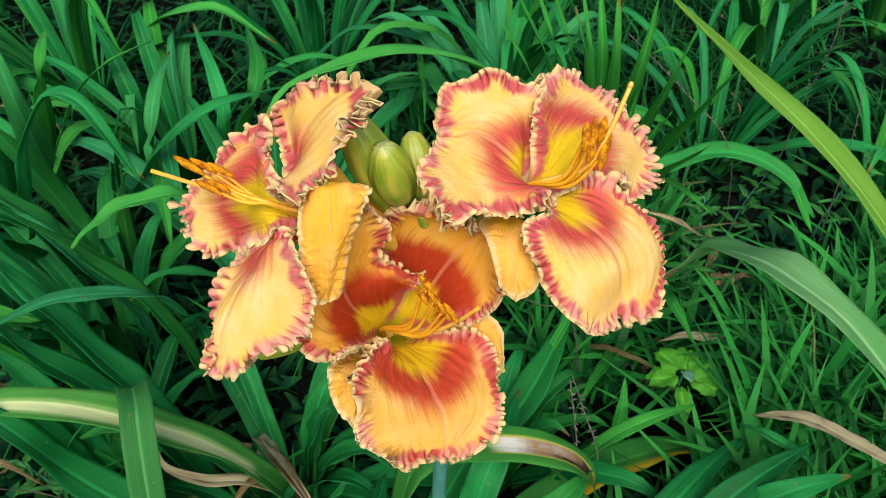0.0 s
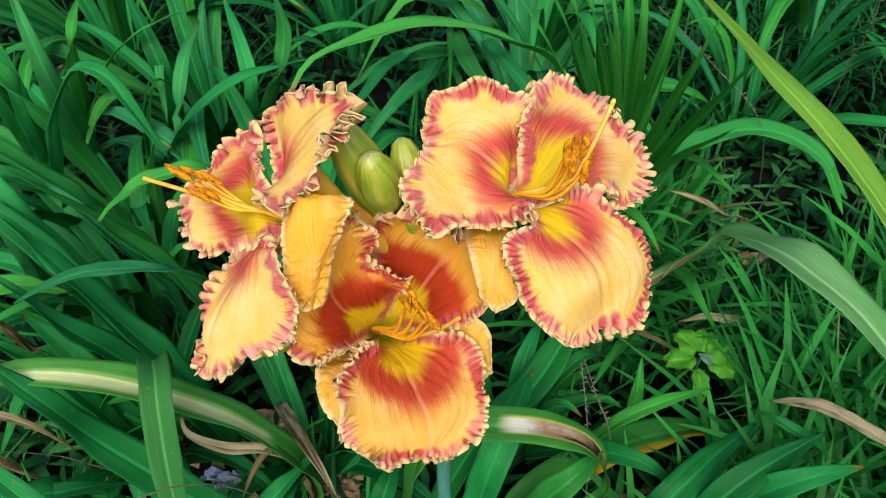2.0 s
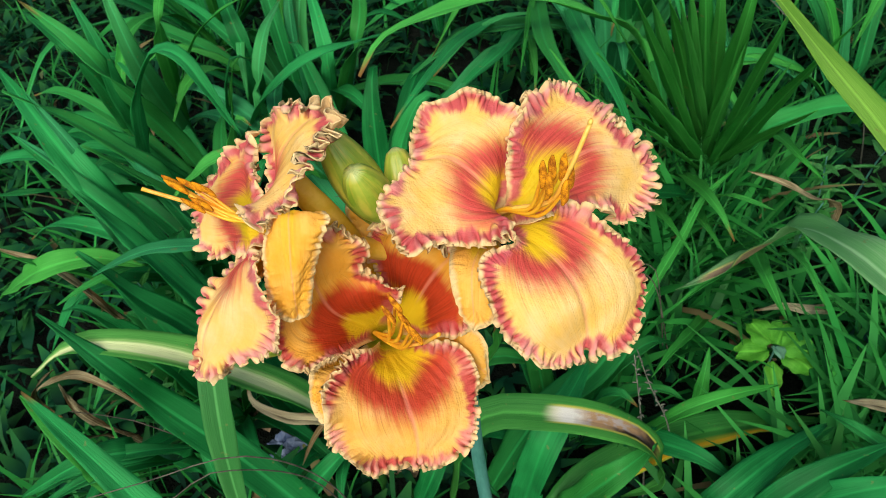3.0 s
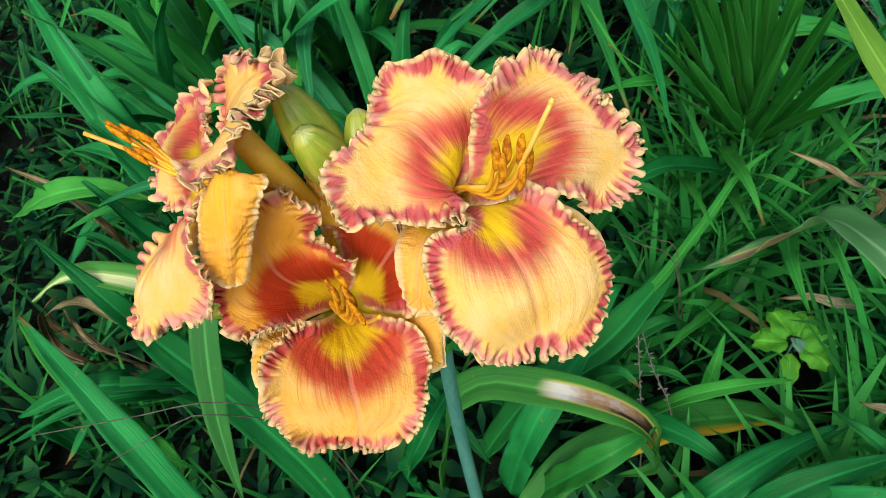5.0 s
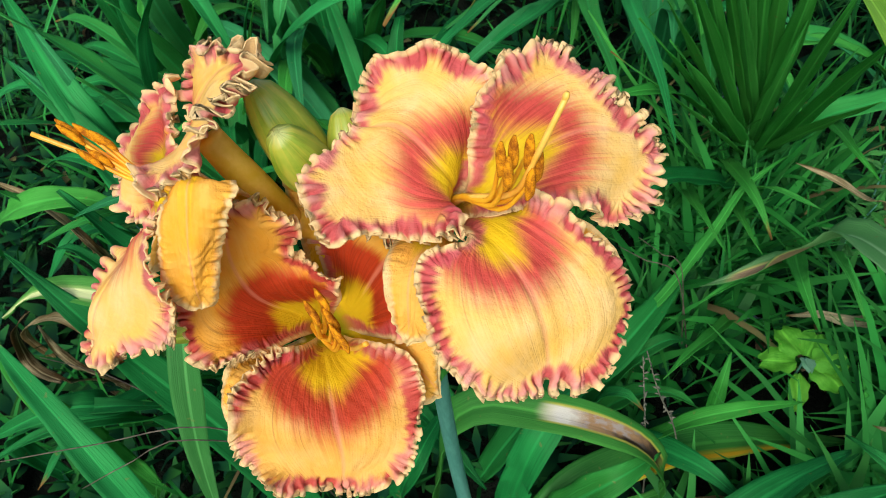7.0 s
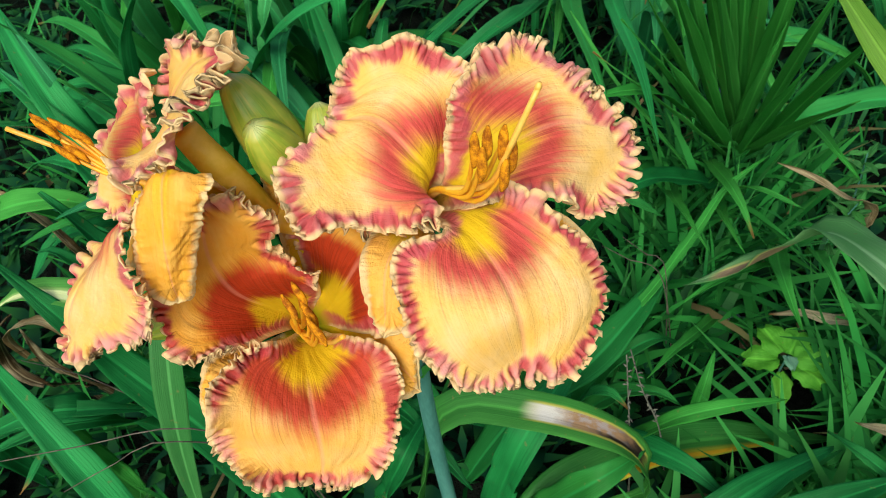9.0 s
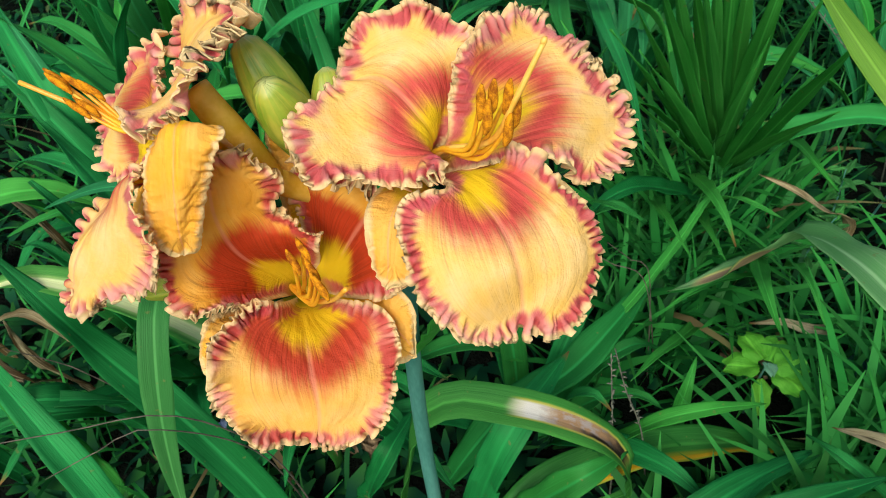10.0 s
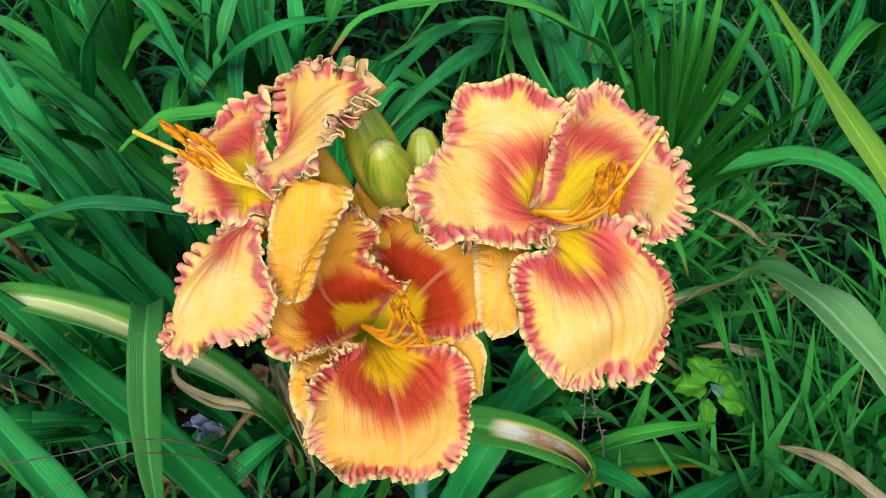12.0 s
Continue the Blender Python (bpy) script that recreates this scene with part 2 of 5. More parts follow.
def leaf_material(name, dark, light, mark=None, char=0.22, warm=(0.055, 0.33, 0.036), crisp=0.20):
    """A strap leaf: lengthwise veins, a paler keel, a bloom on the blade, a browned tip; mark: a scar along it."""
    g = Graph(name)
    u, s = g.uv("blade")
    au = g.m("ABSOLUTE", u)
    chance = g.chance()
    vein = g.noise(g.vec(g.m("MULTIPLY", u, 16.0), g.m("MULTIPLY", s, 2.5), g.m("MULTIPLY", chance, 40.0)), 1.0, 3.0)
    fine = g.noise(g.vec(g.m("MULTIPLY", u, 55.0), g.m("MULTIPLY", s, 4.0)), 1.0, 2.0)
    cloud = g.noise(g.vec(g.m("MULTIPLY", u, 0.9), g.m("MULTIPLY", s, 4.5), g.m("MULTIPLY", chance, 90.0)), 1.0, 4.0)
    tone = g.m("ADD", g.m("MULTIPLY", cloud, 0.55), g.m("ADD", g.m("MULTIPLY", vein, 0.3), g.m("MULTIPLY", chance, 0.22)))
    c = g.mix(g.step(tone, 0.56 - crisp, 0.56 + crisp), dark, light)
    c = g.mix(g.m("MULTIPLY", g.step(g.m("FRACT", g.m("MULTIPLY", chance, 7.3)), 0.35, 1.0), 0.38), c, warm)
    keel = g.m("SUBTRACT", 1.0, g.step(au, 0.03, 0.14))
    c = g.mix(g.m("MULTIPLY", keel, 0.35), c, tuple(min(1, k * 1.7) for k in light))
    tip = g.step(g.m("ADD", s, g.m("MULTIPLY", g.m("SUBTRACT", cloud, 0.5), 0.12)), 0.945, 0.995)
    c = g.mix(g.m("MULTIPLY", tip, g.step(chance, 0.72, 0.85)), c, (0.30, 0.17, 0.05))
    speck = g.step(g.noise(g.place(), 95.0, 2.0), 0.69, 0.75)
    c = g.mix(g.m("MULTIPLY", speck, 0.45), c, (0.22, 0.20, 0.06))
    wob = g.m("MULTIPLY", g.m("SUBTRACT", cloud, 0.5), 0.5)
    if mark:
        lo, hi, inner, outer, u_lo, u_hi = mark
        on = g.m("MULTIPLY", g.step(g.m("ADD", s, g.m("MULTIPLY", wob, 0.12)), lo, lo + 0.04), g.m("SUBTRACT", 1.0, g.step(g.m("ADD", s, g.m("MULTIPLY", wob, 0.12)), hi - 0.04, hi)))
        across = g.m("ADD", u, g.m("MULTIPLY", wob, 0.5))
        rim = 0.10 if char < 0.5 else 0.25
        halo = g.m("MULTIPLY", g.m("MULTIPLY", g.step(across, u_lo - rim, u_lo), g.m("SUBTRACT", 1.0, g.step(across, u_hi, u_hi + rim))), on)
        core = g.m("MULTIPLY", g.m("MULTIPLY", g.step(across, u_lo, u_lo + 0.12), g.m("SUBTRACT", 1.0, g.step(across, u_hi - 0.12, u_hi))), on)
        c = g.mix(halo, c, outer)
        if char < 0.5:
            # bleached where it begins, then tan and grey, charred towards the tip and along one side
            blot = g.noise(g.vec(g.m("MULTIPLY", u, 2.2), g.m("MULTIPLY", s, 26.0), 3.0), 1.0, 4.0, 0.6)
            late = g.m("ADD", s, g.m("MULTIPLY", g.m("SUBTRACT", blot, 0.5), 0.10))
            scar = g.mix(g.step(blot, 0.46, 0.58), inner, (0.40, 0.35, 0.31))
            scar = g.mix(g.m("SUBTRACT", 1.0, g.step(late, lo + 0.05, lo + 0.09)), scar, (0.66, 0.66, 0.58))
            scar = g.mix(g.m("MAXIMUM", g.step(late, hi - 0.15, hi - 0.06), g.m("MULTIPLY", g.step(late, lo + 0.10, lo + 0.16), g.step(g.m("ADD", across, g.m("MULTIPLY", blot, 0.3)), u_hi - 0.26, u_hi - 0.08))), scar, (0.028, 0.020, 0.016))
        else:
            scar = g.mix(g.step(g.m("ADD", g.m("MULTIPLY", vein, 0.25), g.m("MULTIPLY", cloud, 0.75)), 0.42, 0.60), inner, tuple(min(1.0, k * char) for k in inner))
        c = g.mix(core, c, scar)
    height = g.m("ADD", vein, g.m("MULTIPLY", fine, 0.5))
    return g.finish(c, g.m("ADD", 0.36, g.m("MULTIPLY", cloud, 0.2)), height, 0.0007, 0.28, spec=0.14)


LEAF = {
    "mid": leaf_material("leaf_mid", (0.008, 0.160, 0.032), (0.030, 0.365, 0.088)),
    "dark": leaf_material("leaf_dark", (0.005, 0.118, 0.024), (0.018, 0.280, 0.064)),
    "blue": leaf_material("leaf_bluish", (0.013, 0.175, 0.052), (0.050, 0.380, 0.130)),
    "light": leaf_material("leaf_light", (0.024, 0.260, 0.030), (0.080, 0.460, 0.075)),
    "lime": leaf_material("leaf_lime", (0.120, 0.300, 0.026), (0.250, 0.500, 0.070)),
    "fold": leaf_material("leaf_scarred", (0.11, 0.36, 0.10), (0.36, 0.60, 0.30), (0.70, 0.96, (0.46, 0.34, 0.20), (0.60, 0.60, 0.20), -0.75, 0.35), 0.7),
    "burnt": leaf_material("leaf_burnt", (0.025, 0.17, 0.025), (0.075, 0.34, 0.055), (0.54, 0.84, (0.38, 0.24, 0.12), (0.46, 0.46, 0.08), -0.55, 0.40), 0.16),
    "edge": leaf_material("leaf_yellow_edge", (0.016, 0.140, 0.022), (0.050, 0.26, 0.042), (0.35, 0.92, (0.70, 0.44, 0.02), (0.30, 0.36, 0.03), 0.62, 0.98), 0.8),
    "pale": leaf_material("leaf_pale_band", (0.035, 0.21, 0.030), (0.11, 0.40, 0.070), (0.36, 1.1, (0.62, 0.70, 0.34), (0.28, 0.52, 0.14), -0.60, 0.25), 1.3),
    "tip": leaf_material("leaf_spotted", (0.036, 0.200, 0.042), (0.102, 0.360, 0.095), (0.05, 0.22, (0.34, 0.10, 0.03), (0.45, 0.34, 0.03), -0.3, 0.3), 0.6),
    "dry": leaf_material("leaf_dry", (0.065, 0.040, 0.014), (0.58, 0.52, 0.30), warm=(0.46, 0.33, 0.12), crisp=0.10),
}

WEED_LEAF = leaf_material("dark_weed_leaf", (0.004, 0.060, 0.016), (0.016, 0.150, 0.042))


# ---- meshes ----
def part(name, verts, faces, material, parent, label="", uvs=None, smooth=True, kind=""):
    """One mesh under a thing or a part."""
    me = bpy.data.meshes.new(name)
    me.from_pydata([tuple(v) for v in verts], [], faces)
    for layer, values in (uvs or {}).items():
        data = me.uv_layers.new(name=layer)
        loops = np.empty(len(me.loops), dtype=np.int32)
        me.loops.foreach_get("vertex_index", loops)
        data.data.foreach_set("uv", np.asarray(values, dtype=np.float32)[loops].ravel())
    if smooth:
        me.polygons.foreach_set("use_smooth", np.ones(len(me.polygons), dtype=bool))
    me.materials.append(material)
    me.update()
    ob = new(name, me)
    if parent is not None:
        ob.parent = parent
        ob.matrix_parent_inverse = parent.matrix_basis.inverted()
    return tagged(ob, label, kind=kind)


def thing(name, at, label, category, group="", kind=""):
    ob = new(name)
    ob.location = at
    ob.empty_display_size = 0.02
    return tagged(ob, label, category, group, kind)


def grid_faces(rows, cols, closed=False):
    faces = []
    for i in range(rows - 1):
        for j in range(cols if closed else cols - 1):
            k = (j + 1) % cols
            faces.append((i * cols + j, i * cols + k, (i + 1) * cols + k, (i + 1) * cols + j))
    return faces


def unit(v):
    return v / np.maximum(np.linalg.norm(v, axis=-1, keepdims=True), 1e-9)


def spline(points, n, ends=1.0):
    """n places along a smooth line through the points, and how far along each lies (0 to 1). ends above 1 crowds them to the far end."""
    p = np.array(points, dtype=float)
    p = np.vstack([2 * p[0] - p[1], p, 2 * p[-1] - p[-2]])
    out = []
    for i in range(1, len(p) - 2):
        t = np.linspace(0, 1, 40, endpoint=False)[:, None]
        a, b, c, d = p[i - 1], p[i], p[i + 1], p[i + 2]
        out.append(0.5 * (2 * b + (c - a) * t + (2 * a - 5 * b + 4 * c - d) * t**2 + (3 * b - a - 3 * c + d) * t**3))
    dense = np.vstack(out + [p[-2][None]])
    run = np.concatenate([[0], np.cumsum(np.linalg.norm(np.diff(dense, axis=0), axis=1))])
    length = run[-1]
    s = 1 - (1 - np.linspace(0, 1, n)) ** ends
    return np.stack([np.interp(s * length, run, dense[:, k]) for k in range(3)], axis=1), s, length


def smooth(v, lo, hi):
    t = np.clip((np.asarray(v, dtype=float) - lo) / (hi - lo), 0, 1)
    return t * t * (3 - 2 * t)


def wander(values, scale, seed):
    """Smooth noise along a line, about -1 to 1."""
    rng = np.random.RandomState(seed)
    knots = rng.uniform(-1, 1, 400)
    x = np.asarray(values) * scale + 50
    i = np.floor(x).astype(int) % 399
    f = x - np.floor(x)
    f = f * f * (3 - 2 * f)
    return knots[i] * (1 - f) + knots[i + 1] * f


def puff(turn):
    """Gathers of cloth: rounded crests with sharp valleys between them, -1 to 1."""
    return 2 * np.abs(np.sin(0.5 * turn)) ** 0.8 - 1


def curve_at(points, f):
    """Places at the fractions f of a smooth line through the points."""
    dense, q, length = spline(points, 240)
    return np.stack([np.interp(f, q, dense[:, i]) for i in range(3)], axis=1)


def petal(parent, name, left, rib, right, face, material, seed, ruffle=1.0, wave=0.0046, pitch=0.0064, label="", rows=260, cols=104, shift=0.0, blunt=1.7, crease=0.0):
    """A blade between its two edges, over its midrib; each of the three lines runs from the base to the tip. face: the way the flower
    looks; shift: how much farther out its colours lie; blunt: how soon the midrib gets to the tip; crease: wrinkles across it."""
    s = np.linspace(0, 1, rows)
    mid_s = (1 - (1 - s) ** blunt) * 0.5 + 0.5 * s
    lead = np.array(rib[0], dtype=float)
    line_l, line_r = [np.array([rib[0], *edge, rib[-1]], dtype=float) for edge in (left, right)]
    cl, cm, cr = curve_at(line_l, s), curve_at(rib, mid_s), curve_at(line_r, s)
    u = np.linspace(-1, 1, cols)
    u = np.sign(u) * (1 - (1 - np.abs(u)) ** 1.3)
    uu = u[None, :, None]
    # the blade leaves the rib at the mean slope of its halves and is a little fuller than a parabola
    side = 0.5 * (cr - cl)[:, None, :] * uu + (0.5 * (cr + cl) - cm)[:, None, :] * (0.8 * uu**2 + 0.2 * uu**4)
    p = cm[:, None, :] + side
    du, ds = np.gradient(p, axis=1), np.gradient(p, axis=0)
    up = np.cross(du, ds)
    up = up * np.where(up @ np.array(face, dtype=float) < 0, -1.0, 1.0)[..., None]
    up[-8:] = up[-9:-8].mean(axis=1, keepdims=True)
    up = unit(up)
    for _ in range(6):
        up[1:-1] = (up[:-2] + 2 * up[1:-1] + up[2:]) / 4
        up[:, 1:-1] = (up[:, :-2] + 2 * up[:, 1:-1] + up[:, 2:]) / 4
    up = unit(up)
    # the way from every place to the rim
    rim = np.vstack([p[:, 0], p[::-1, -1][1:]])
    rim_up = np.vstack([up[:, 0], up[::-1, -1][1:]])
    run = np.concatenate([[0], np.cumsum(np.linalg.norm(np.diff(rim, axis=0), axis=1))])
    way = unit(np.gradient(rim, axis=0))
    out = np.cross(way, rim_up)
    out = unit(out * np.where(np.sum(out * (rim - p[rows // 2, cols // 2]), axis=1) < 0, -1.0, 1.0)[:, None])
    few = np.arange(0, len(rim), 3)
    far = np.linalg.norm(p[:, :, None, :] - rim[None, None, few, :], axis=3)
    far[..., np.linalg.norm(rim[few] - lead, axis=1) < 0.022] += 0.02
    near = few[far.argmin(axis=2)]
    gap, out, way = p - rim[near], out[near], way[near]
    past = np.clip(np.sum(gap * way, axis=2), -0.0012, 0.0012)
    d, arc = np.linalg.norm(gap - way * past[..., None], axis=2), run[near] + past
    reach = np.linalg.norm(p - lead, axis=2)
    frill = smooth(reach, 0.046, 0.074) * ruffle
    a2 = arc + 0.0060 * wander(arc, 55, seed) + 0.0016 * wander(arc, 190, seed + 7)
    r0, r1, r2 = [0.5 + 0.5 * wander(arc, f, seed + k) for f, k in ((38, 11), (60, 1), (85, 13))]
    wide_fold = np.clip(1 - d / 0.019, 0, 1) ** 1.7
    broad = wide_fold * (0.30 * (0.3 + 0.7 * r0) * np.sin(2 * np.pi * a2 / 0.025 + seed) + 1.3 * wander(arc, 48, seed + 3))
    for _ in range(14):
        broad[1:-1, 1:-1] = (broad[:-2, 1:-1] + broad[2:, 1:-1] + broad[1:-1, :-2] + broad[1:-1, 2:]) / 4
    pleat = smooth(1 - d / (0.0080 + 0.0050 * r1), 0.0, 0.80)
    crimp = smooth(1 - d / (0.0038 + 0.0022 * r0), 0.0, 1.0)
    turn = 2 * np.pi * a2 / pitch + 50 * d + 1.2 * wander(arc, 60, seed + 12)
    tine = 2 * np.pi * (a2 / (0.64 * pitch) + 0.45 * wander(arc, 130, seed + 2)) + 80 * d
    high = (0.16 + 0.62 * r1) * pleat
    off = frill * wave * (broad
                          + high * np.sin(turn) + 0.25 * high * puff(turn) + (0.22 + 0.40 * r2) * crimp * np.sin(tine))
    slip = frill * wave * (-0.24 * high * np.sin(2 * turn) - 0.30 * crimp * (0.3 + 0.7 * r2) * np.sin(2 * tine) + 0.2 * pleat * wander(arc, 200, seed + 4))
    curl = frill * wave * (0.60 * pleat * wander(arc, 75, seed + 5) + 0.05 * pleat + 0.12 * pleat * r1 * np.sin(turn + 0.7) + crimp * (0.16 * r2 * np.sin(tine + 0.8) - 0.30 * r0))
    a, b, c = (p * np.array((610.0, 570.0, 640.0)) + seed).transpose(2, 0, 1)
    crumple = np.sin(a + 1.7 * np.sin(0.7 * b)) * np.sin(b + 1.3 * np.sin(0.8 * c)) + np.sin(1.6 * c + 1.1 * np.sin(a)) * np.cos(1.9 * a - b)
    off = off + 0.00055 * frill * pleat * crumple
    slip = slip + 0.00045 * frill * pleat * np.sin(1.3 * b + 2 * np.sin(c))
    swell = smooth(reach, 0.018, 0.045)
    x = 0.5 * np.linalg.norm(cr - cl, axis=1)[:, None] * u[None, :]
    body = 0.0008 * np.sin(7 * u[None, :] + 12 * s[:, None] + seed) * swell
    quilt = 0.00014 * np.sin(2 * np.pi * (u[None, :] * 6.5 + 0.8 * wander(s, 7, seed + 8)[:, None])) * swell * smooth(d, 0.004, 0.016)
    body = body + 0.00024 * crease * np.sin(2 * np.pi * (11 * s[:, None] + 0.7 * u[None, :] ** 2 + 1.6 * wander(s, 9, seed + 9)[:, None] + 0.5 * np.sin(3 * u[None, :] + seed))) * swell * (0.6 + 0.4 * np.sin(4 * u[None, :] + 9 * s[:, None]))
    groove = -0.0009 * np.exp(-((x / 0.0020) ** 2)) * swell * min(1.0, ruffle + 0.1) ** 2
    q = p + out * curl[..., None] + way * slip[..., None] + up * (body + quilt + off + groove)[..., None]
    # how far out along the blade, by the length of a midrib of 9 cm
    span = np.linalg.norm(np.diff(cm, axis=0), axis=1).sum()
    tone = np.clip(0.35 * mid_s[:, None] + 0.65 * reach / max(span, 0.05), 0, 1.2) - shift
    uvs = {"blade": np.stack([np.broadcast_to(u[None, :], d.shape), tone], axis=2).reshape(-1, 2),
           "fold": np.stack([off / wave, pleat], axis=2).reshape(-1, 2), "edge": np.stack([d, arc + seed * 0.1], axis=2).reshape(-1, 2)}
    ob = part(name, q.reshape(-1, 3), grid_faces(rows, cols), material, parent, label, uvs)
    thick = ob.modifiers.new("thickness", "SOLIDIFY")
    thick.thickness, thick.offset = 0.0007, 0.0
    return ob


def sepal(parent, line, left, right, face, seed):
    """A narrower blade; left, right: the ways from its midrib to its edges where it is widest."""
    f = np.linspace(0, 1, 7)
    mid = curve_at(line, f)
    grow = np.array((0, 0.45, 0.75, 0.95, 1.0, 0.80, 0))[:, None]
    edges = [[tuple(q) for q in (mid + grow * np.array(v))[1:-1]] for v in (left, right)]
    return petal(parent, "sepal", edges[0], line, edges[1], face, SEPAL, seed, ruffle=0.26, wave=0.0030, rows=70, cols=48)


def tube(parent, name, line, radii, material, label="", n=20, ring=10, squash=1.0):
    c, s, length = spline(line, n)
    t = unit(np.gradient(c, axis=0))
    ref = np.array((0.31, 0.77, 0.2)) if abs(t[0] @ np.array((0.31, 0.77, 0.2))) < 0.8 else np.array((1.0, 0.0, 0.1))
    a = unit(np.cross(t, ref))
    b = np.cross(t, a)
    r = np.interp(s, np.linspace(0, 1, len(radii)), radii)
    angle = np.linspace(0, 2 * np.pi, ring, endpoint=False)
    v = c[:, None, :] + r[:, None, None] * (np.cos(angle)[None, :, None] * a[:, None, :] + squash * np.sin(angle)[None, :, None] * b[:, None, :])
    faces = grid_faces(n, ring, True) + [tuple(range(ring))[::-1], tuple((n - 1) * ring + k for k in range(ring))]
    uvs = {"blade": np.stack(np.broadcast_arrays(np.sin(angle)[None, :], s[:, None]), axis=2).reshape(-1, 2)}
    return part(name, v.reshape(-1, 3), faces, material, parent, label, uvs)


def bud(parent, base, tip, wide, label=""):
    """A closed bud: three bulging sepals with seams between them, blunt at the tip."""
    base, tip = np.array(base), np.array(tip)
    n, ring = 34, 36
    s = np.linspace(0, 1, n)
    axis = unit(tip - base)
    a = unit(np.cross(axis, np.array((0.2, 0.5, 0.84))))
    b = np.cross(axis, a)
    swell = 0.5 * wide * np.clip(np.sin(np.pi * np.clip(0.10 + 0.84 * s**0.95, 0, 1)), 0, 1) ** 0.62
    swell *= np.clip((1 - s) / 0.06, 0.12, 1) ** 0.45
    angle = np.linspace(0, 2 * np.pi, ring, endpoint=False)
    seam = 1 - 0.10 * np.exp(-(((angle * 3 / (2 * np.pi)) % 1 - 0.5) / 0.07) ** 2) + 0.02 * np.cos(9 * angle)
    v = base + axis * (s * np.linalg.norm(tip - base))[:, None, None] + swell[:, None, None] * seam[None, :, None] * (np.cos(angle)[None, :, None] * a + np.sin(angle)[None, :, None] * b)
    faces = grid_faces(n, ring, True) + [tuple(range(ring))[::-1], tuple((n - 1) * ring + k for k in range(ring))]
    uvs = {"blade": np.stack(np.broadcast_arrays((np.cos(angle * 1.5))[None, :], s[:, None]), axis=2).reshape(-1, 2)}
    return part("bud", v.reshape(-1, 3), faces, BUD, parent, label, uvs)


def stamen(flower, line, dip=(0, 0, -1), size=0.0135):
    """A filament with its anther lying across the end."""
    f = tube(flower, "stamen", line, (0.0017, 0.0015, 0.0012, 0.0008), FILAMENT, "", 18, 8)
    end = np.array(line[-1], dtype=float)
    way = unit(np.array(dip, dtype=float))
    tube(f, "anther", (end - way * size * 0.5, end - way * size * 0.2 + np.array((0.0006, 0, 0.0004)), end + way * size * 0.2, end + way * size * 0.5), (0.0008, 0.0022, 0.0024, 0.0021, 0.0007), POLLEN, "orange-brown anther dusted with pollen", 16, 8, 0.75)
    return f


LEAF_SEED = [0]


def strap_leaf(parent, wide, look_of, *points, label="", fold=0.30, n=34):
    """A long leaf with a keel, from its tip (first point) down to its base (last point)."""
    LEAF_SEED[0] += 1
    if callable(parent):
        parent = parent(points[-1])
    k = LEAF_SEED[0]
    if points[-1][2] < 0.16:
        points = points + ((points[-1][0], points[-1][1] + 0.01, GROUND - 0.01),)
    c, s, length = spline(points[::-1], n)
    t = unit(np.gradient(c, axis=0))
    flat = np.cross(t, np.array((0, 0, 1.0)))
    small = np.linalg.norm(flat, axis=1, keepdims=True)
    mean = flat.sum(axis=0)
    flat = np.where(small > 0.25, flat / np.maximum(small, 1e-6), mean / max(np.linalg.norm(mean), 1e-6))
    flat = np.where((flat @ mean)[:, None] < 0, -flat, flat)
    flat = unit(flat)
    up = np.cross(flat, t)
    up = np.where(up[:, 2:3] < 0, -up, up)
    twist = 0.35 * wander(s, 2.3, k)[:, None]
    a, b = flat * np.cos(twist) + up * np.sin(twist), up * np.cos(twist) - flat * np.sin(twist)
    half = 0.58 * wide * (0.55 + 0.45 * smooth(s, 0, 0.3)) * np.clip((1 - s) / 0.34, 0.012, 1) ** 0.72
    u = np.array((-1, -0.78, -0.5, -0.2, 0, 0.2, 0.5, 0.78, 1.0))
    keel = fold * half[:, None] * (np.abs(u)[None, :] ** 1.1 - 0.5) + 0.05 * wide * np.sin(30 * s[:, None] + 3 * u[None, :] + k) * np.abs(u)[None, :]
    keel = keel + 0.07 * wide * wander(s, 14, k + 9)[:, None] * np.sign(u)[None, :] * np.abs(u)[None, :] ** 2
    v = c[:, None, :] + a[:, None, :] * (half[:, None] * u[None, :])[..., None] + b[:, None, :] * keel[..., None]
    uvs = {"blade": np.stack(np.broadcast_arrays(u[None, :], s[:, None]), axis=2).reshape(-1, 2)}
    ob = part("leaf", v.reshape(-1, 3), grid_faces(n, len(u)), LEAF[look_of], parent, label, uvs)
    thick = ob.modifiers.new("thickness", "SOLIDIFY")
    thick.thickness, thick.offset = 0.0006, 0.0
    return ob


# ---- ground ----
def make_ground():
    n = 60
    g = np.sinh(np.linspace(-1, 1, n) * 4.0) / np.sinh(4.0) * 40
    x, y = np.meshgrid(g, g + 1.0)
    z = 0.012 * np.sin(9 * x + 2) * np.cos(8 * y) + 0.008 * np.sin(23 * x + 11 * y) - 0.01 + GROUND
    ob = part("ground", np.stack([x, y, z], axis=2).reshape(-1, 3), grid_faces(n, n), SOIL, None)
    return tagged(ob, "dark garden soil under leaves and grass", "ground", kind="structure")


make_ground()

# ---- the stalk with its three flowers ----
stalk = thing("daylily_stalk", (0.045, 0.47, GROUND), "daylily stalk carrying three ruffled yellow and red blooms and green buds", "flower")
tube(stalk, "scape", ((0.043, 0.472, -0.09), (0.052, 0.452, 0.30), (0.064, 0.436, 0.50), (0.075, 0.425, 0.62), (0.07, 0.425, 0.70)), (0.0085, 0.0078, 0.0070, 0.0062, 0.0055), SCAPE, "smooth blue-green round stem", 30, 14)

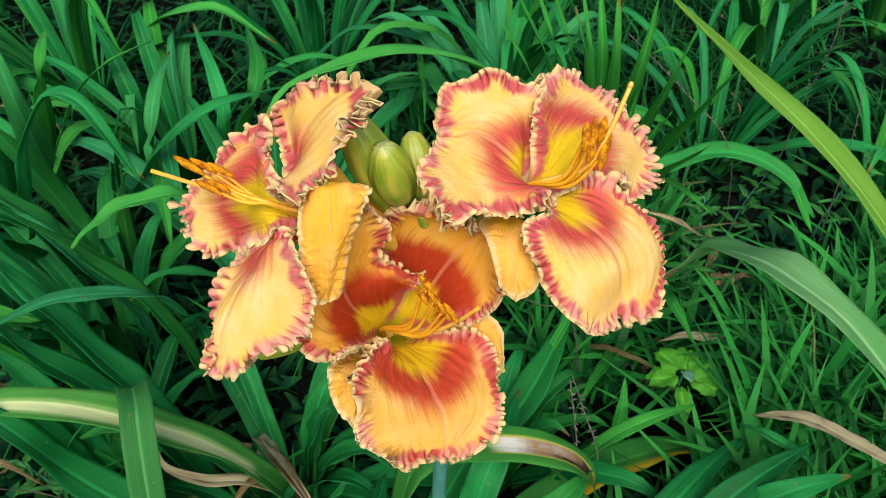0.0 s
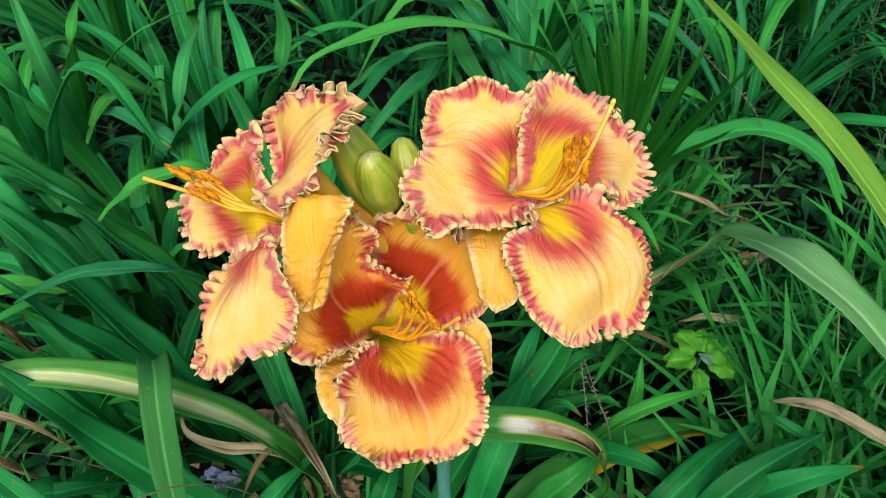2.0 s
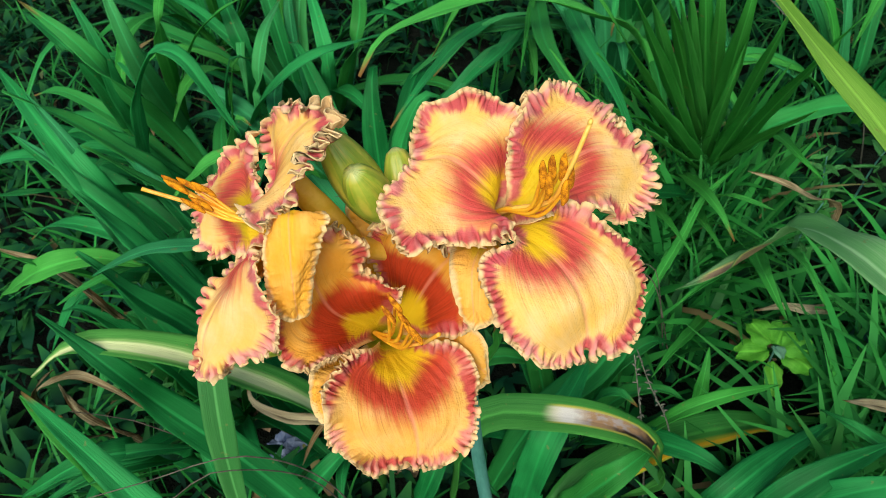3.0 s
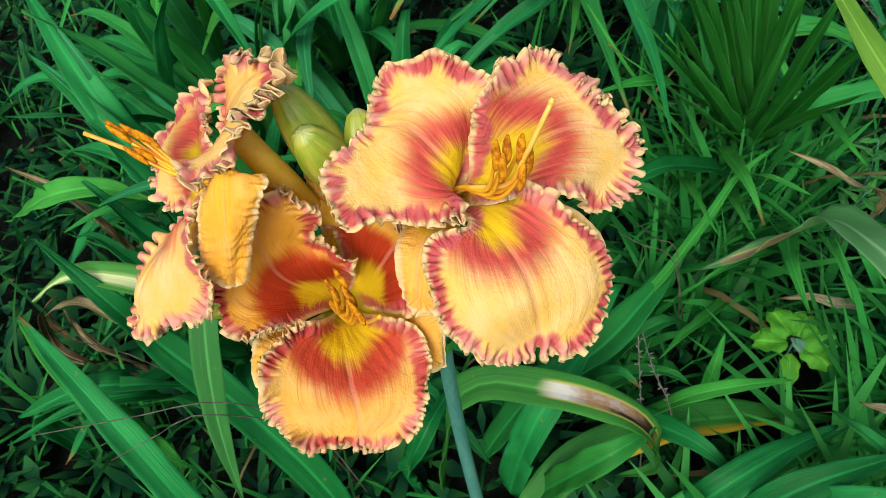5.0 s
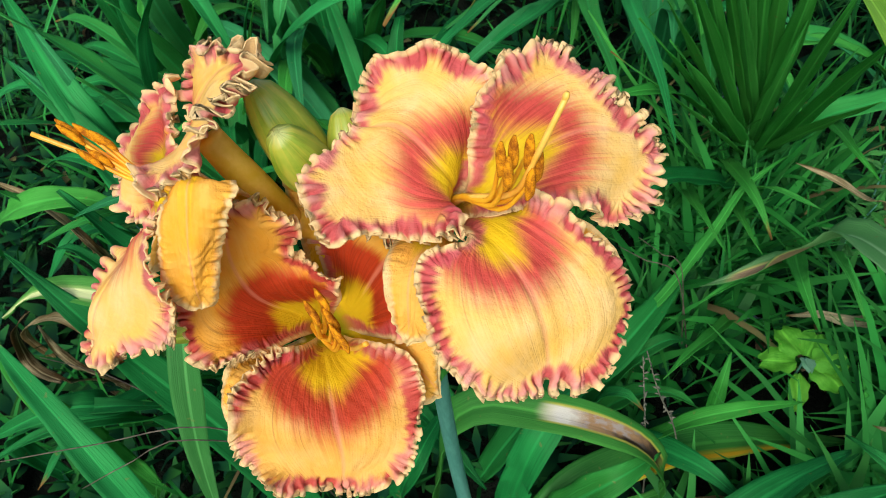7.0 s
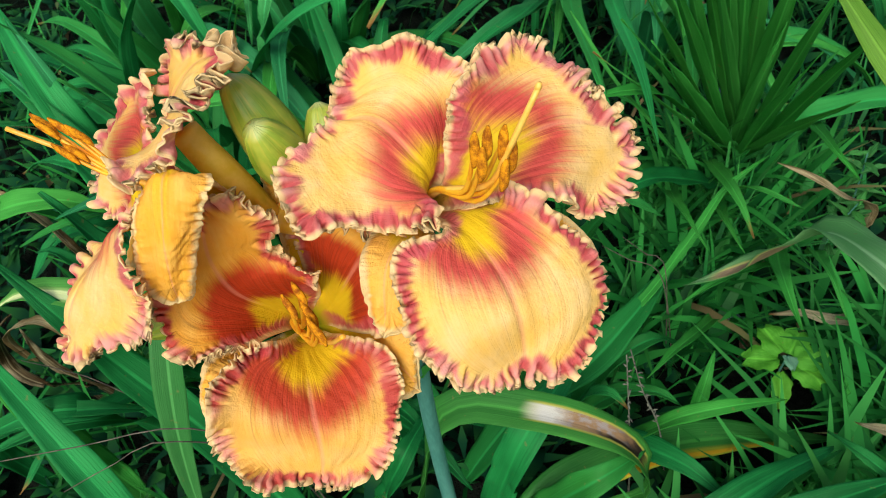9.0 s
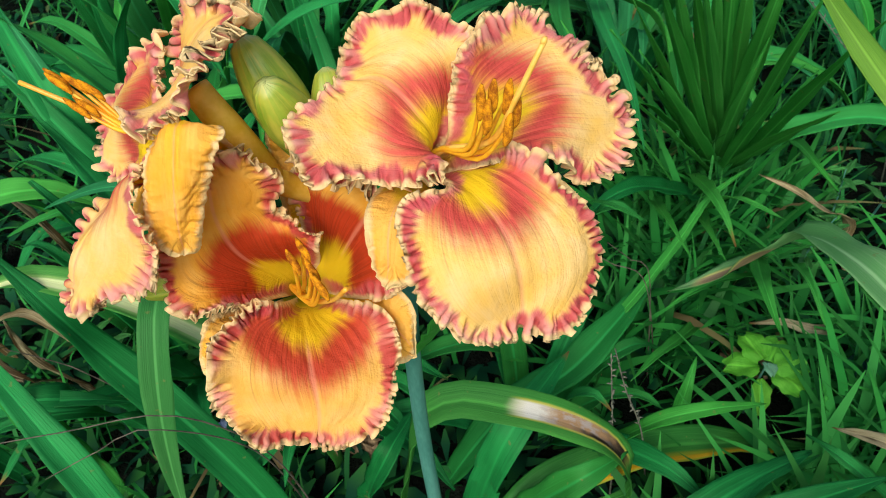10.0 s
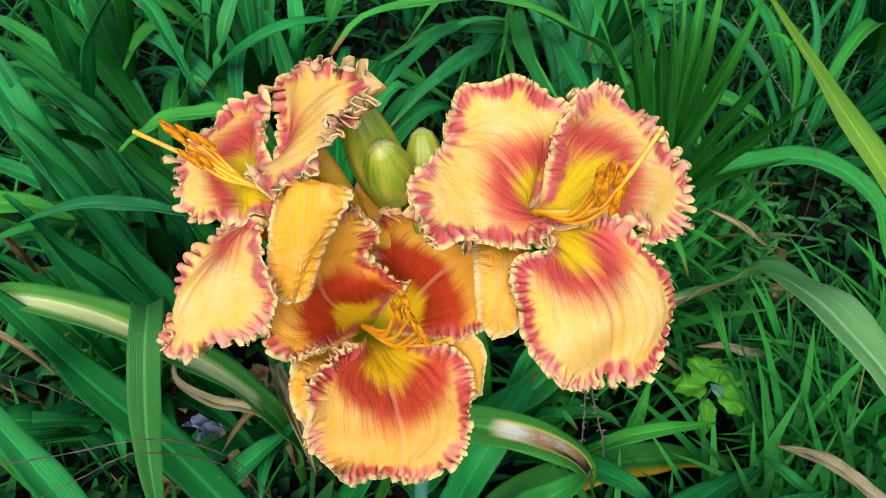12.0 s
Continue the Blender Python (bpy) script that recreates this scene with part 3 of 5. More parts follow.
strap_leaf(stalk, 0.019, "light", (0.098, 0.420, 0.628), (0.096, 0.425, 0.600), (0.086, 0.430, 0.570), (0.074, 0.434, 0.545), (0.067, 0.436, 0.525), label="small pointed bract clasping the stem")


def flower(name_label, base, throat, r0, r1):
    return tube(stalk, "flower", (base, 0.5 * (np.array(base) + np.array(throat)), throat), (r0, 0.6 * r0 + 0.4 * r1, r1), TUBE, name_label, 14, 16)


# bloom that faces up and outwards
B, T, F = (0.098, 0.415, 0.735), (0.116, 0.399, 0.770), (0.44, -0.25, 0.86)
f = flower("open bloom with pale cream-yellow petals, rose-red eye and yellow throat", (0.074, 0.425, 0.68), B, 0.0045, 0.007)
petal(f, "petal", ((0.116, 0.410, 0.764), (0.125, 0.419, 0.782), (0.121, 0.441, 0.803), (0.099, 0.439, 0.818), (0.079, 0.440, 0.812), (0.064, 0.430, 0.804)),
      (B, (0.112, 0.404, 0.770), (0.107, 0.402, 0.788), (0.088, 0.409, 0.797), (0.068, 0.408, 0.792)),
      ((0.120, 0.388, 0.768), (0.130, 0.369, 0.788), (0.106, 0.367, 0.776), (0.093, 0.362, 0.778), (0.078, 0.351, 0.788), (0.058, 0.374, 0.795)), F, PETAL_PALE, 11, pitch=0.0074, shift=0.04)
petal(f, "petal", ((0.116, 0.408, 0.767), (0.118, 0.415, 0.791), (0.119, 0.433, 0.805), (0.132, 0.471, 0.800), (0.147, 0.475, 0.792), (0.157, 0.470, 0.780), (0.174, 0.466, 0.778)),
      (B, (0.122, 0.404, 0.767), (0.140, 0.420, 0.778), (0.160, 0.442, 0.778), (0.179, 0.456, 0.768), (0.195, 0.463, 0.752)),
      ((0.128, 0.396, 0.762), (0.147, 0.402, 0.766), (0.168, 0.408, 0.763), (0.184, 0.422, 0.742), (0.192, 0.440, 0.744)), F, PETAL_PALE, 22, wave=0.0050, pitch=0.0058, shift=0.0)
petal(f, "petal", ((0.122, 0.386, 0.764), (0.126, 0.376, 0.771), (0.114, 0.360, 0.778), (0.117, 0.340, 0.768), (0.132, 0.328, 0.745), (0.149, 0.333, 0.724)),
      (B, (0.120, 0.393, 0.761), (0.133, 0.384, 0.766), (0.151, 0.369, 0.764), (0.163, 0.355, 0.755), (0.167, 0.350, 0.736), (0.166, 0.347, 0.719)),
      ((0.130, 0.400, 0.757), (0.141, 0.410, 0.759), (0.157, 0.403, 0.774), (0.186, 0.398, 0.752), (0.198, 0.379, 0.729), (0.188, 0.351, 0.720)), F, PETAL_PALE, 33, wave=0.0044, pitch=0.0056, shift=0.01)
petal(f, "sepal", ((0.090, 0.388, 0.752), (0.094, 0.362, 0.763), (0.098, 0.350, 0.758), (0.102, 0.343, 0.746)), (B, (0.106, 0.385, 0.757), (0.107, 0.358, 0.763), (0.110, 0.338, 0.742)),
      ((0.120, 0.384, 0.754), (0.124, 0.356, 0.758), (0.120, 0.342, 0.746)), F, SEPAL, 44, 0.26, 0.0030, rows=90, cols=60)
sepal(f, (B, (0.128, 0.405, 0.752), (0.160, 0.402, 0.744), (0.181, 0.400, 0.722), (0.184, 0.396, 0.702)), (-0.006, -0.012, 0.006), (0.008, 0.014, 0.004), F, 45)
sepal(f, (B, (0.113, 0.420, 0.762), (0.117, 0.450, 0.782), (0.120, 0.474, 0.770), (0.118, 0.482, 0.750)), (0.020, -0.006, 0.0), (-0.020, 0.006, 0.0), F, 46)
for end in ((0.142, 0.382, 0.814), (0.146, 0.385, 0.815), (0.151, 0.389, 0.813), (0.154, 0.390, 0.805), (0.152, 0.385, 0.800), (0.145, 0.380, 0.809)):
    stamen(f, (B, T, (0.55 * T[0] + 0.45 * end[0] + 0.006, 0.55 * T[1] + 0.45 * end[1] - 0.003, 0.55 * T[2] + 0.45 * end[2] - 0.006), end), (0.10 + 9 * (end[0] - 0.147), 0.20, 1.0), 0.0155)
p = tube(f, "pistil", (B, (0.119, 0.397, 0.772), (0.144, 0.388, 0.790), (0.154, 0.388, 0.812), (0.163, 0.397, 0.834)), (0.0014, 0.0014, 0.0013, 0.0012), STYLE, "long pale yellow pistil", 24, 8)
tube(p, "stigma", ((0.1625, 0.3965, 0.833), (0.163, 0.397, 0.8345), (0.1635, 0.3975, 0.836)), (0.001, 0.0015, 0.0008), STYLE, "", 8, 8)

# bloom that faces the viewer, lower down
B, T, F = (0.030, 0.386, 0.655), (0.033, 0.372, 0.679), (0.46, -0.60, 0.66)
f = flower("open bloom with orange-yellow petals, deep red eye and green-gold throat", (0.066, 0.425, 0.655), B, 0.0045, 0.007)
petal(f, "petal", ((0.027, 0.358, 0.682), (0.025, 0.332, 0.703), (0.013, 0.316, 0.711), (-0.009, 0.327, 0.715), (-0.012, 0.350, 0.740)),
      (B, (0.025, 0.374, 0.682), (0.017, 0.361, 0.714), (0.013, 0.360, 0.742), (0.010, 0.372, 0.768)),
      ((0.042, 0.390, 0.680), (0.049, 0.384, 0.699), (0.060, 0.370, 0.726), (0.046, 0.380, 0.730), (0.036, 0.378, 0.736), (0.041, 0.380, 0.752), (0.031, 0.377, 0.774)), F, PETAL_DEEP, 51, wave=0.0042, pitch=0.0056, shift=-0.10)
petal(f, "petal", ((0.034, 0.393, 0.682), (0.032, 0.400, 0.706), (0.030, 0.404, 0.734), (0.046, 0.399, 0.757), (0.074, 0.382, 0.762)),
      (B, (0.051, 0.387, 0.681), (0.068, 0.390, 0.711), (0.083, 0.392, 0.733), (0.098, 0.392, 0.748)),
      ((0.059, 0.379, 0.669), (0.084, 0.371, 0.684), (0.102, 0.374, 0.692), (0.107, 0.377, 0.709), (0.106, 0.386, 0.732)), F, PETAL_DEEP, 62, shift=-0.05)
petal(f, "petal", ((0.037, 0.360, 0.682), (0.040, 0.343, 0.705), (0.029, 0.331, 0.709), (0.026, 0.306, 0.702), (0.027, 0.298, 0.672), (0.049, 0.286, 0.661)),
      (B, (0.044, 0.358, 0.675), (0.058, 0.338, 0.682), (0.070, 0.318, 0.677), (0.073, 0.310, 0.662), (0.072, 0.302, 0.647)),
      ((0.052, 0.375, 0.669), (0.067, 0.369, 0.681), (0.091, 0.364, 0.688), (0.106, 0.343, 0.670), (0.104, 0.323, 0.656), (0.094, 0.309, 0.648)), F, PETAL_WARM, 73, pitch=0.0056, shift=0.03)
sepal(f, (B, (0.028, 0.355, 0.674), (0.018, 0.332, 0.690), (0.018, 0.314, 0.686), (0.025, 0.304, 0.671)), (-0.010, 0.004, 0.001), (0.018, 0.002, -0.004), F, 84)
sepal(f, (B, (0.058, 0.374, 0.664), (0.088, 0.364, 0.674), (0.102, 0.361, 0.670), (0.106, 0.360, 0.656)), (-0.004, -0.014, -0.014), (0.004, 0.014, 0.016), F, 85)
sepal(f, (B, (0.036, 0.398, 0.700), (0.032, 0.408, 0.738), (0.038, 0.410, 0.766), (0.046, 0.410, 0.764)), (-0.014, 0.000, 0.005), (0.014, 0.006, 0.003), F, 86)
for end in ((0.062, 0.353, 0.738), (0.060, 0.346, 0.737), (0.067, 0.348, 0.731), (0.072, 0.342, 0.729), (0.076, 0.339, 0.731), (0.066, 0.350, 0.727)):
    stamen(f, (B, T, (0.5 * (T[0] + end[0]) + 0.004, 0.5 * (T[1] + end[1]) - 0.004, 0.5 * (T[2] + end[2]) - 0.008), end), (-0.45, 0.3, 0.7))
p = tube(f, "pistil", (B, T, (0.056, 0.356, 0.694), (0.076, 0.345, 0.715), (0.091, 0.336, 0.739)), (0.0014, 0.0014, 0.0013, 0.0012), STYLE, "long yellow pistil", 24, 8)

# bloom that faces away to the side
B, T, F = (0.026, 0.396, 0.735), (-0.016, 0.372, 0.776), (-0.60, -0.50, 0.60)
f = flower("bloom turned sideways with frilled cream and rose petals", (0.064, 0.425, 0.69), B, 0.0045, 0.007)
petal(f, "petal", ((-0.004, 0.386, 0.768), (-0.011, 0.387, 0.780), (-0.020, 0.404, 0.785), (-0.028, 0.428, 0.797), (-0.014, 0.424, 0.815), (0.007, 0.414, 0.828)),
      (B, (-0.005, 0.380, 0.775), (-0.006, 0.396, 0.797), (0.003, 0.400, 0.813), (0.016, 0.402, 0.824), (0.031, 0.411, 0.830)),
      ((-0.006, 0.372, 0.778), (-0.014, 0.356, 0.797), (0.002, 0.350, 0.797), (0.017, 0.361, 0.802), (0.030, 0.366, 0.823), (0.030, 0.386, 0.833)), F, PETAL_PALE, 91, wave=0.0060, pitch=0.0084, shift=-0.04)
petal(f, "petal", ((-0.010, 0.388, 0.774), (-0.024, 0.407, 0.786), (-0.026, 0.417, 0.803), (-0.047, 0.420, 0.790), (-0.073, 0.420, 0.765)),
      (B, (-0.016, 0.376, 0.770), (-0.040, 0.393, 0.762), (-0.066, 0.402, 0.751), (-0.092, 0.418, 0.738)),
      ((-0.010, 0.364, 0.764), (-0.020, 0.364, 0.760), (-0.045, 0.385, 0.733), (-0.058, 0.384, 0.724), (-0.076, 0.388, 0.722)), F, PETAL_PALE, 102, wave=0.0056, pitch=0.0084, shift=0.04)
petal(f, "petal", ((-0.012, 0.368, 0.760), (-0.036, 0.370, 0.742), (-0.045, 0.350, 0.740), (-0.046, 0.334, 0.732), (-0.048, 0.319, 0.722)),
      (B, (-0.014, 0.355, 0.766), (-0.028, 0.339, 0.757), (-0.036, 0.324, 0.746), (-0.044, 0.313, 0.729), (-0.054, 0.310, 0.710)),
      ((-0.006, 0.358, 0.774), (-0.004, 0.347, 0.785), (0.007, 0.328, 0.775), (0.009, 0.322, 0.748), (-0.011, 0.318, 0.729), (-0.028, 0.306, 0.721)), F, PETAL_PALE, 113, shift=-0.04)
petal(f, "sepal", ((0.000, 0.374, 0.776), (0.000, 0.353, 0.790), (0.002, 0.337, 0.774), (0.004, 0.329, 0.757), (0.008, 0.330, 0.746)), (B, (0.010, 0.374, 0.778), (0.016, 0.357, 0.801), (0.018, 0.341, 0.784), (0.016, 0.334, 0.762), (0.014, 0.332, 0.746)),
      ((0.022, 0.377, 0.778), (0.038, 0.358, 0.799), (0.026, 0.349, 0.774), (0.022, 0.340, 0.754), (0.019, 0.336, 0.745)), (0.2, -0.8, 0.6), SEPAL, 124, 0.34, 0.0032, rows=150, cols=80, crease=1.0)
tube(f, "flower_neck", (B, (0.019, 0.393, 0.758), (0.010, 0.391, 0.778), (0.002, 0.392, 0.792)), (0.0066, 0.0072, 0.0078, 0.0070), TUBE, "smooth yellow neck of the bloom", 20, 20)
sepal(f, (B, (-0.012, 0.388, 0.752), (-0.038, 0.375, 0.732), (-0.050, 0.362, 0.712)), (-0.012, 0.012, 0.0), (0.012, -0.012, 0.0), F, 126)
for end in ((-0.061, 0.378, 0.798), (-0.058, 0.375, 0.798), (-0.053, 0.379, 0.796), (-0.044, 0.378, 0.794), (-0.050, 0.371, 0.788), (-0.046, 0.373, 0.788)):
    stamen(f, (B, T, (0.5 * (T[0] + end[0]), 0.5 * (T[1] + end[1]), 0.5 * (T[2] + end[2]) - 0.004), end), (-0.8, 0.15, 0.5), 0.0155)
p = tube(f, "pistil", (B, T, (-0.045, 0.376, 0.781), (-0.078, 0.372, 0.798)), (0.0014, 0.0014, 0.0013, 0.0012), STYLE, "long pale yellow pistil", 24, 8)

# closed buds
bud(stalk, (0.004, 0.360, 0.700), (-0.038, 0.340, 0.690), 0.017, "slender green bud hanging below the blooms")
tube(stalk, "bud_stalk", ((0.062, 0.428, 0.645), (0.030, 0.395, 0.672), (0.003, 0.360, 0.700)), (0.0026, 0.0024, 0.0028), SCAPE, "thin green bud stalk", 14, 10)
bud(stalk, (0.043, 0.412, 0.740), (0.017, 0.416, 0.806), 0.029, "tall yellow-green bud streaked with red")
bud(stalk, (0.045, 0.406, 0.754), (0.039, 0.393, 0.800), 0.0255, "plump green bud with yellow seams")
bud(stalk, (0.060, 0.412, 0.748), (0.050, 0.430, 0.784), 0.022, "small green bud")
bud(stalk, (0.062, 0.418, 0.728), (0.058, 0.408, 0.764), 0.013, "tiny green bud")
bud(stalk, (0.062, 0.410, 0.726), (0.057, 0.396, 0.752), 0.012, "tiny green bud")

# ---- leaves of the clumps ----
def bed_clump(x, y, label):
    return thing("daylily_clump", (x, y, GROUND), label, "plant", "clumps in the bed")


CROWNS = [
    bed_clump(-0.16, 0.52, "clump of arching daylily leaves, one with a pale bleached band"),
    bed_clump(0.06, 0.56, "clump of arching daylily leaves, one scorched brown and black"),
    bed_clump(0.34, 0.60, "low spread of dark green daylily leaves among grass"),
    bed_clump(0.62, 0.48, "daylily clump with a long lime-green leaf and a scarred one"),
    bed_clump(-0.38, 0.46, "clump of long green daylily leaves leaning outward"),
    bed_clump(-0.34, 0.70, "clump of broad green daylily leaves with dry ones at its foot"),
    bed_clump(-0.60, 0.60, "daylily clump with curled straw-brown dead leaves"),
    bed_clump(-0.58, 0.85, "tall clump of broad green daylily leaves"),
    bed_clump(-0.68, 1.22, "tall clump of dark green daylily leaves"),
    bed_clump(-0.40, 1.35, "clump of dark green arching daylily leaves"),
    bed_clump(-0.05, 1.70, "clump of narrow arching daylily leaves deep in the bed"),
    bed_clump(0.33, 1.31, "upright fan of tall green daylily leaves"),
    bed_clump(0.28, 0.98, "loose tuft of light green daylily leaves in the grass"),
    bed_clump(0.50, 1.10, "loose tuft of light green leaves, one withered brown"),
]


def clump(foot):
    """The clump whose crown is nearest to a leaf's foot."""
    return min(CROWNS, key=lambda c: math.hypot(c.location.x - foot[0], c.location.y - foot[1]))


strap_leaf(clump, 0.046, "light", (-0.284, 1.130, 0.314), (-0.242, 1.189, 0.357), (-0.134, 1.242, 0.380), (-0.013, 1.292, 0.369), (0.093, 1.322, 0.316), (0.176, 1.358, 0.246), (0.241, 1.330, 0.096))
strap_leaf(clump, 0.026, "lime", (0.262, 0.790, 0.712), (0.290, 0.735, 0.698), (0.328, 0.650, 0.687), (0.362, 0.588, 0.672), (0.402, 0.520, 0.640), (0.470, 0.455, 0.550), (0.600, 0.420, 0.250))
strap_leaf(clump, 0.046, "fold", (0.258, 0.839, 0.163), (0.325, 0.835, 0.233), (0.360, 0.794, 0.339), (0.381, 0.774, 0.381), (0.402, 0.703, 0.434), (0.429, 0.658, 0.445), (0.493, 0.602, 0.414), (0.629, 0.529, 0.261))
strap_leaf(clump, 0.040, "mid", (0.688, 1.133, 0.127), (0.646, 1.177, 0.177), (0.591, 1.219, 0.197), (0.525, 1.240, 0.195), (0.458, 1.240, 0.171), (0.390, 1.228, 0.119))
strap_leaf(clump, 0.038, "burnt", (0.202, 0.582, 0.005), (0.249, 0.585, 0.060), (0.245, 0.594, 0.119), (0.212, 0.586, 0.190), (0.157, 0.570, 0.239), (0.096, 0.557, 0.263), (0.045, 0.550, 0.262), (0.008, 0.531, 0.226), (-0.029, 0.516, 0.010))
strap_leaf(clump, 0.048, "edge", (0.489, 0.744, 0.006), (0.346, 0.695, 0.043), (0.241, 0.643, 0.053), (0.143, 0.566, 0.044), (0.085, 0.479, -0.022))
strap_leaf(clump, 0.013, "light", (0.347, 1.026, 0.249), (0.321, 1.024, 0.213), (0.293, 1.002, 0.188), (0.265, 0.950, 0.151), (0.224, 0.874, 0.113), (0.187, 0.828, 0.056))
strap_leaf(clump, 0.044, "mid", (0.246, 0.935, 0.098), (0.221, 0.879, 0.092), (0.194, 0.814, 0.095), (0.146, 0.732, 0.081), (0.075, 0.655, 0.070), (0.013, 0.587, -0.028))
strap_leaf(clump, 0.038, "dark", (0.471, 0.687, 0.087), (0.407, 0.631, 0.100), (0.347, 0.578, 0.099), (0.263, 0.512, 0.033))
strap_leaf(clump, 0.034, "dark", (0.515, 0.624, 0.185), (0.410, 0.557, 0.179), (0.351, 0.523, 0.099))
strap_leaf(clump, 0.028, "mid", (-0.407, 0.923, 0.348), (-0.440, 0.935, 0.428), (-0.469, 0.948, 0.476), (-0.509, 0.955, 0.485), (-0.542, 0.939, 0.454), (-0.580, 0.931, 0.380), (-0.638, 0.948, 0.219))
strap_leaf(clump, 0.036, "mid", (-0.542, 0.766, 0.460), (-0.492, 0.782, 0.392), (-0.454, 0.796, 0.324), (-0.401, 0.811, 0.224), (-0.365, 0.819, 0.070))
strap_leaf(clump, 0.046, "mid", (-0.485, 0.669, 0.474), (-0.432, 0.664, 0.370), (-0.396, 0.666, 0.272), (-0.349, 0.666, 0.150), (-0.326, 0.668, 0.014))
strap_leaf(clump, 0.046, "mid", (-0.483, 0.617, 0.420), (-0.439, 0.617, 0.336), (-0.396, 0.624, 0.268), (-0.342, 0.630, 0.162), (-0.308, 0.631, 0.046))
strap_leaf(clump, 0.046, "pale", (-0.511, 0.479, 0.341), (-0.458, 0.501, 0.377), (-0.405, 0.514, 0.383), (-0.343, 0.534, 0.348), (-0.272, 0.546, 0.297), (-0.208, 0.558, 0.222), (-0.156, 0.565, 0.111))
strap_leaf(clump, 0.032, "mid", (-0.486, 0.445, 0.367), (-0.417, 0.412, 0.359), (-0.350, 0.381, 0.332), (-0.299, 0.356, 0.286), (-0.258, 0.334, 0.219), (-0.228, 0.318, 0.086))
strap_leaf(clump, 0.040, "mid", (-0.457, 0.505, 0.443), (-0.428, 0.500, 0.408), (-0.380, 0.488, 0.356), (-0.350, 0.487, 0.290), (-0.266, 0.470, 0.202), (-0.192, 0.450, 0.099), (-0.143, 0.431, -0.003))
strap_leaf(clump, 0.029, "tip", (-0.222, 0.370, 0.160), (-0.234, 0.402, 0.240), (-0.244, 0.440, 0.312), (-0.254, 0.485, 0.370), (-0.266, 0.520, 0.384), (-0.300, 0.570, 0.340), (-0.345, 0.630, 0.180))
strap_leaf(clump, 0.019, "blue", (-0.467, 0.601, 0.392), (-0.416, 0.631, 0.406), (-0.367, 0.652, 0.403), (-0.313, 0.693, 0.360), (-0.312, 0.747, 0.261))
strap_leaf(clump, 0.033, "light", (-0.454, 0.779, 0.356), (-0.406, 0.814, 0.390), (-0.362, 0.843, 0.392), (-0.323, 0.876, 0.371), (-0.299, 0.919, 0.276))
strap_leaf(clump, 0.016, "light", (-0.452, 1.215, 0.435), (-0.545, 1.209, 0.397), (-0.620, 1.197, 0.342), (-0.707, 1.196, 0.221))
strap_leaf(clump, 0.018, "dry", (0.478, 0.713, 0.115), (0.527, 0.681, 0.157), (0.575, 0.649, 0.161), (0.628, 0.604, 0.163))
strap_leaf(clump, 0.016, "dry", (-0.340, 0.608, 0.153), (-0.313, 0.575, 0.159), (-0.261, 0.563, 0.151), (-0.210, 0.573, 0.135), (-0.178, 0.585, 0.070))
strap_leaf(clump, 0.018, "dry", (-0.310, 0.606, 0.149), (-0.258, 0.604, 0.147), (-0.205, 0.591, 0.143), (-0.170, 0.586, 0.068))
strap_leaf(clump, 0.014, "dry", (-0.237, 0.521, 0.097), (-0.221, 0.550, 0.128), (-0.203, 0.575, 0.133), (-0.174, 0.614, 0.084))
strap_leaf(clump, 0.040, "mid", (-0.749, 0.895, 0.500), (-0.585, 0.774, 0.420), (-0.532, 0.762, 0.300), (-0.473, 0.750, 0.160), (-0.456, 0.764, 0.000))
strap_leaf(clump, 0.036, "mid", (-0.676, 0.788, 0.460), (-0.574, 0.751, 0.400), (-0.499, 0.731, 0.300), (-0.448, 0.726, 0.150), (-0.441, 0.754, 0.000))
strap_leaf(clump, 0.026, "blue", (-0.563, 0.842, 0.380), (-0.490, 0.807, 0.340), (-0.449, 0.805, 0.260), (-0.420, 0.813, 0.160), (-0.421, 0.816, 0.000))
strap_leaf(clump, 0.040, "mid", (-0.657, 0.803, 0.520), (-0.612, 0.828, 0.460), (-0.555, 0.845, 0.380), (-0.508, 0.876, 0.260), (-0.506, 0.940, 0.050))
strap_leaf(clump, 0.044, "light", (-0.608, 0.614, 0.400), (-0.554, 0.633, 0.360), (-0.518, 0.670, 0.270), (-0.485, 0.701, 0.150), (-0.458, 0.717, 0.000))
strap_leaf(clump, 0.026, "blue", (-0.519, 1.374, 0.320), (-0.492, 1.232, 0.340), (-0.490, 1.157, 0.300), (-0.513, 1.152, 0.200), (-0.560, 1.208, 0.000))
strap_leaf(clump, 0.034, "mid", (-0.249, 1.288, 0.300), (-0.317, 1.150, 0.360), (-0.398, 1.103, 0.340), (-0.489, 1.114, 0.250), (-0.663, 1.202, 0.000))
strap_leaf(clump, 0.030, "light", (-0.686, 1.282, 0.420), (-0.653, 1.184, 0.420), (-0.670, 1.170, 0.360), (-0.740, 1.233, 0.200), (-0.840, 1.327, 0.000))
strap_leaf(clump, 0.034, "dark", (-0.858, 1.098, 0.460), (-0.752, 1.043, 0.420), (-0.760, 1.081, 0.300), (-0.851, 1.191, 0.050))
strap_leaf(clump, 0.030, "mid", (-0.751, 1.100, 0.500), (-0.696, 1.046, 0.440), (-0.714, 1.056, 0.320), (-0.838, 1.191, 0.050))
strap_leaf(clump, 0.032, "dark", (-0.642, 1.361, 0.400), (-0.550, 1.227, 0.360), (-0.544, 1.222, 0.240), (-0.647, 1.336, 0.000))
strap_leaf(clump, 0.026, "mid", (-0.474, 1.411, 0.360), (-0.405, 1.277, 0.330), (-0.395, 1.244, 0.240), (-0.485, 1.343, 0.000))
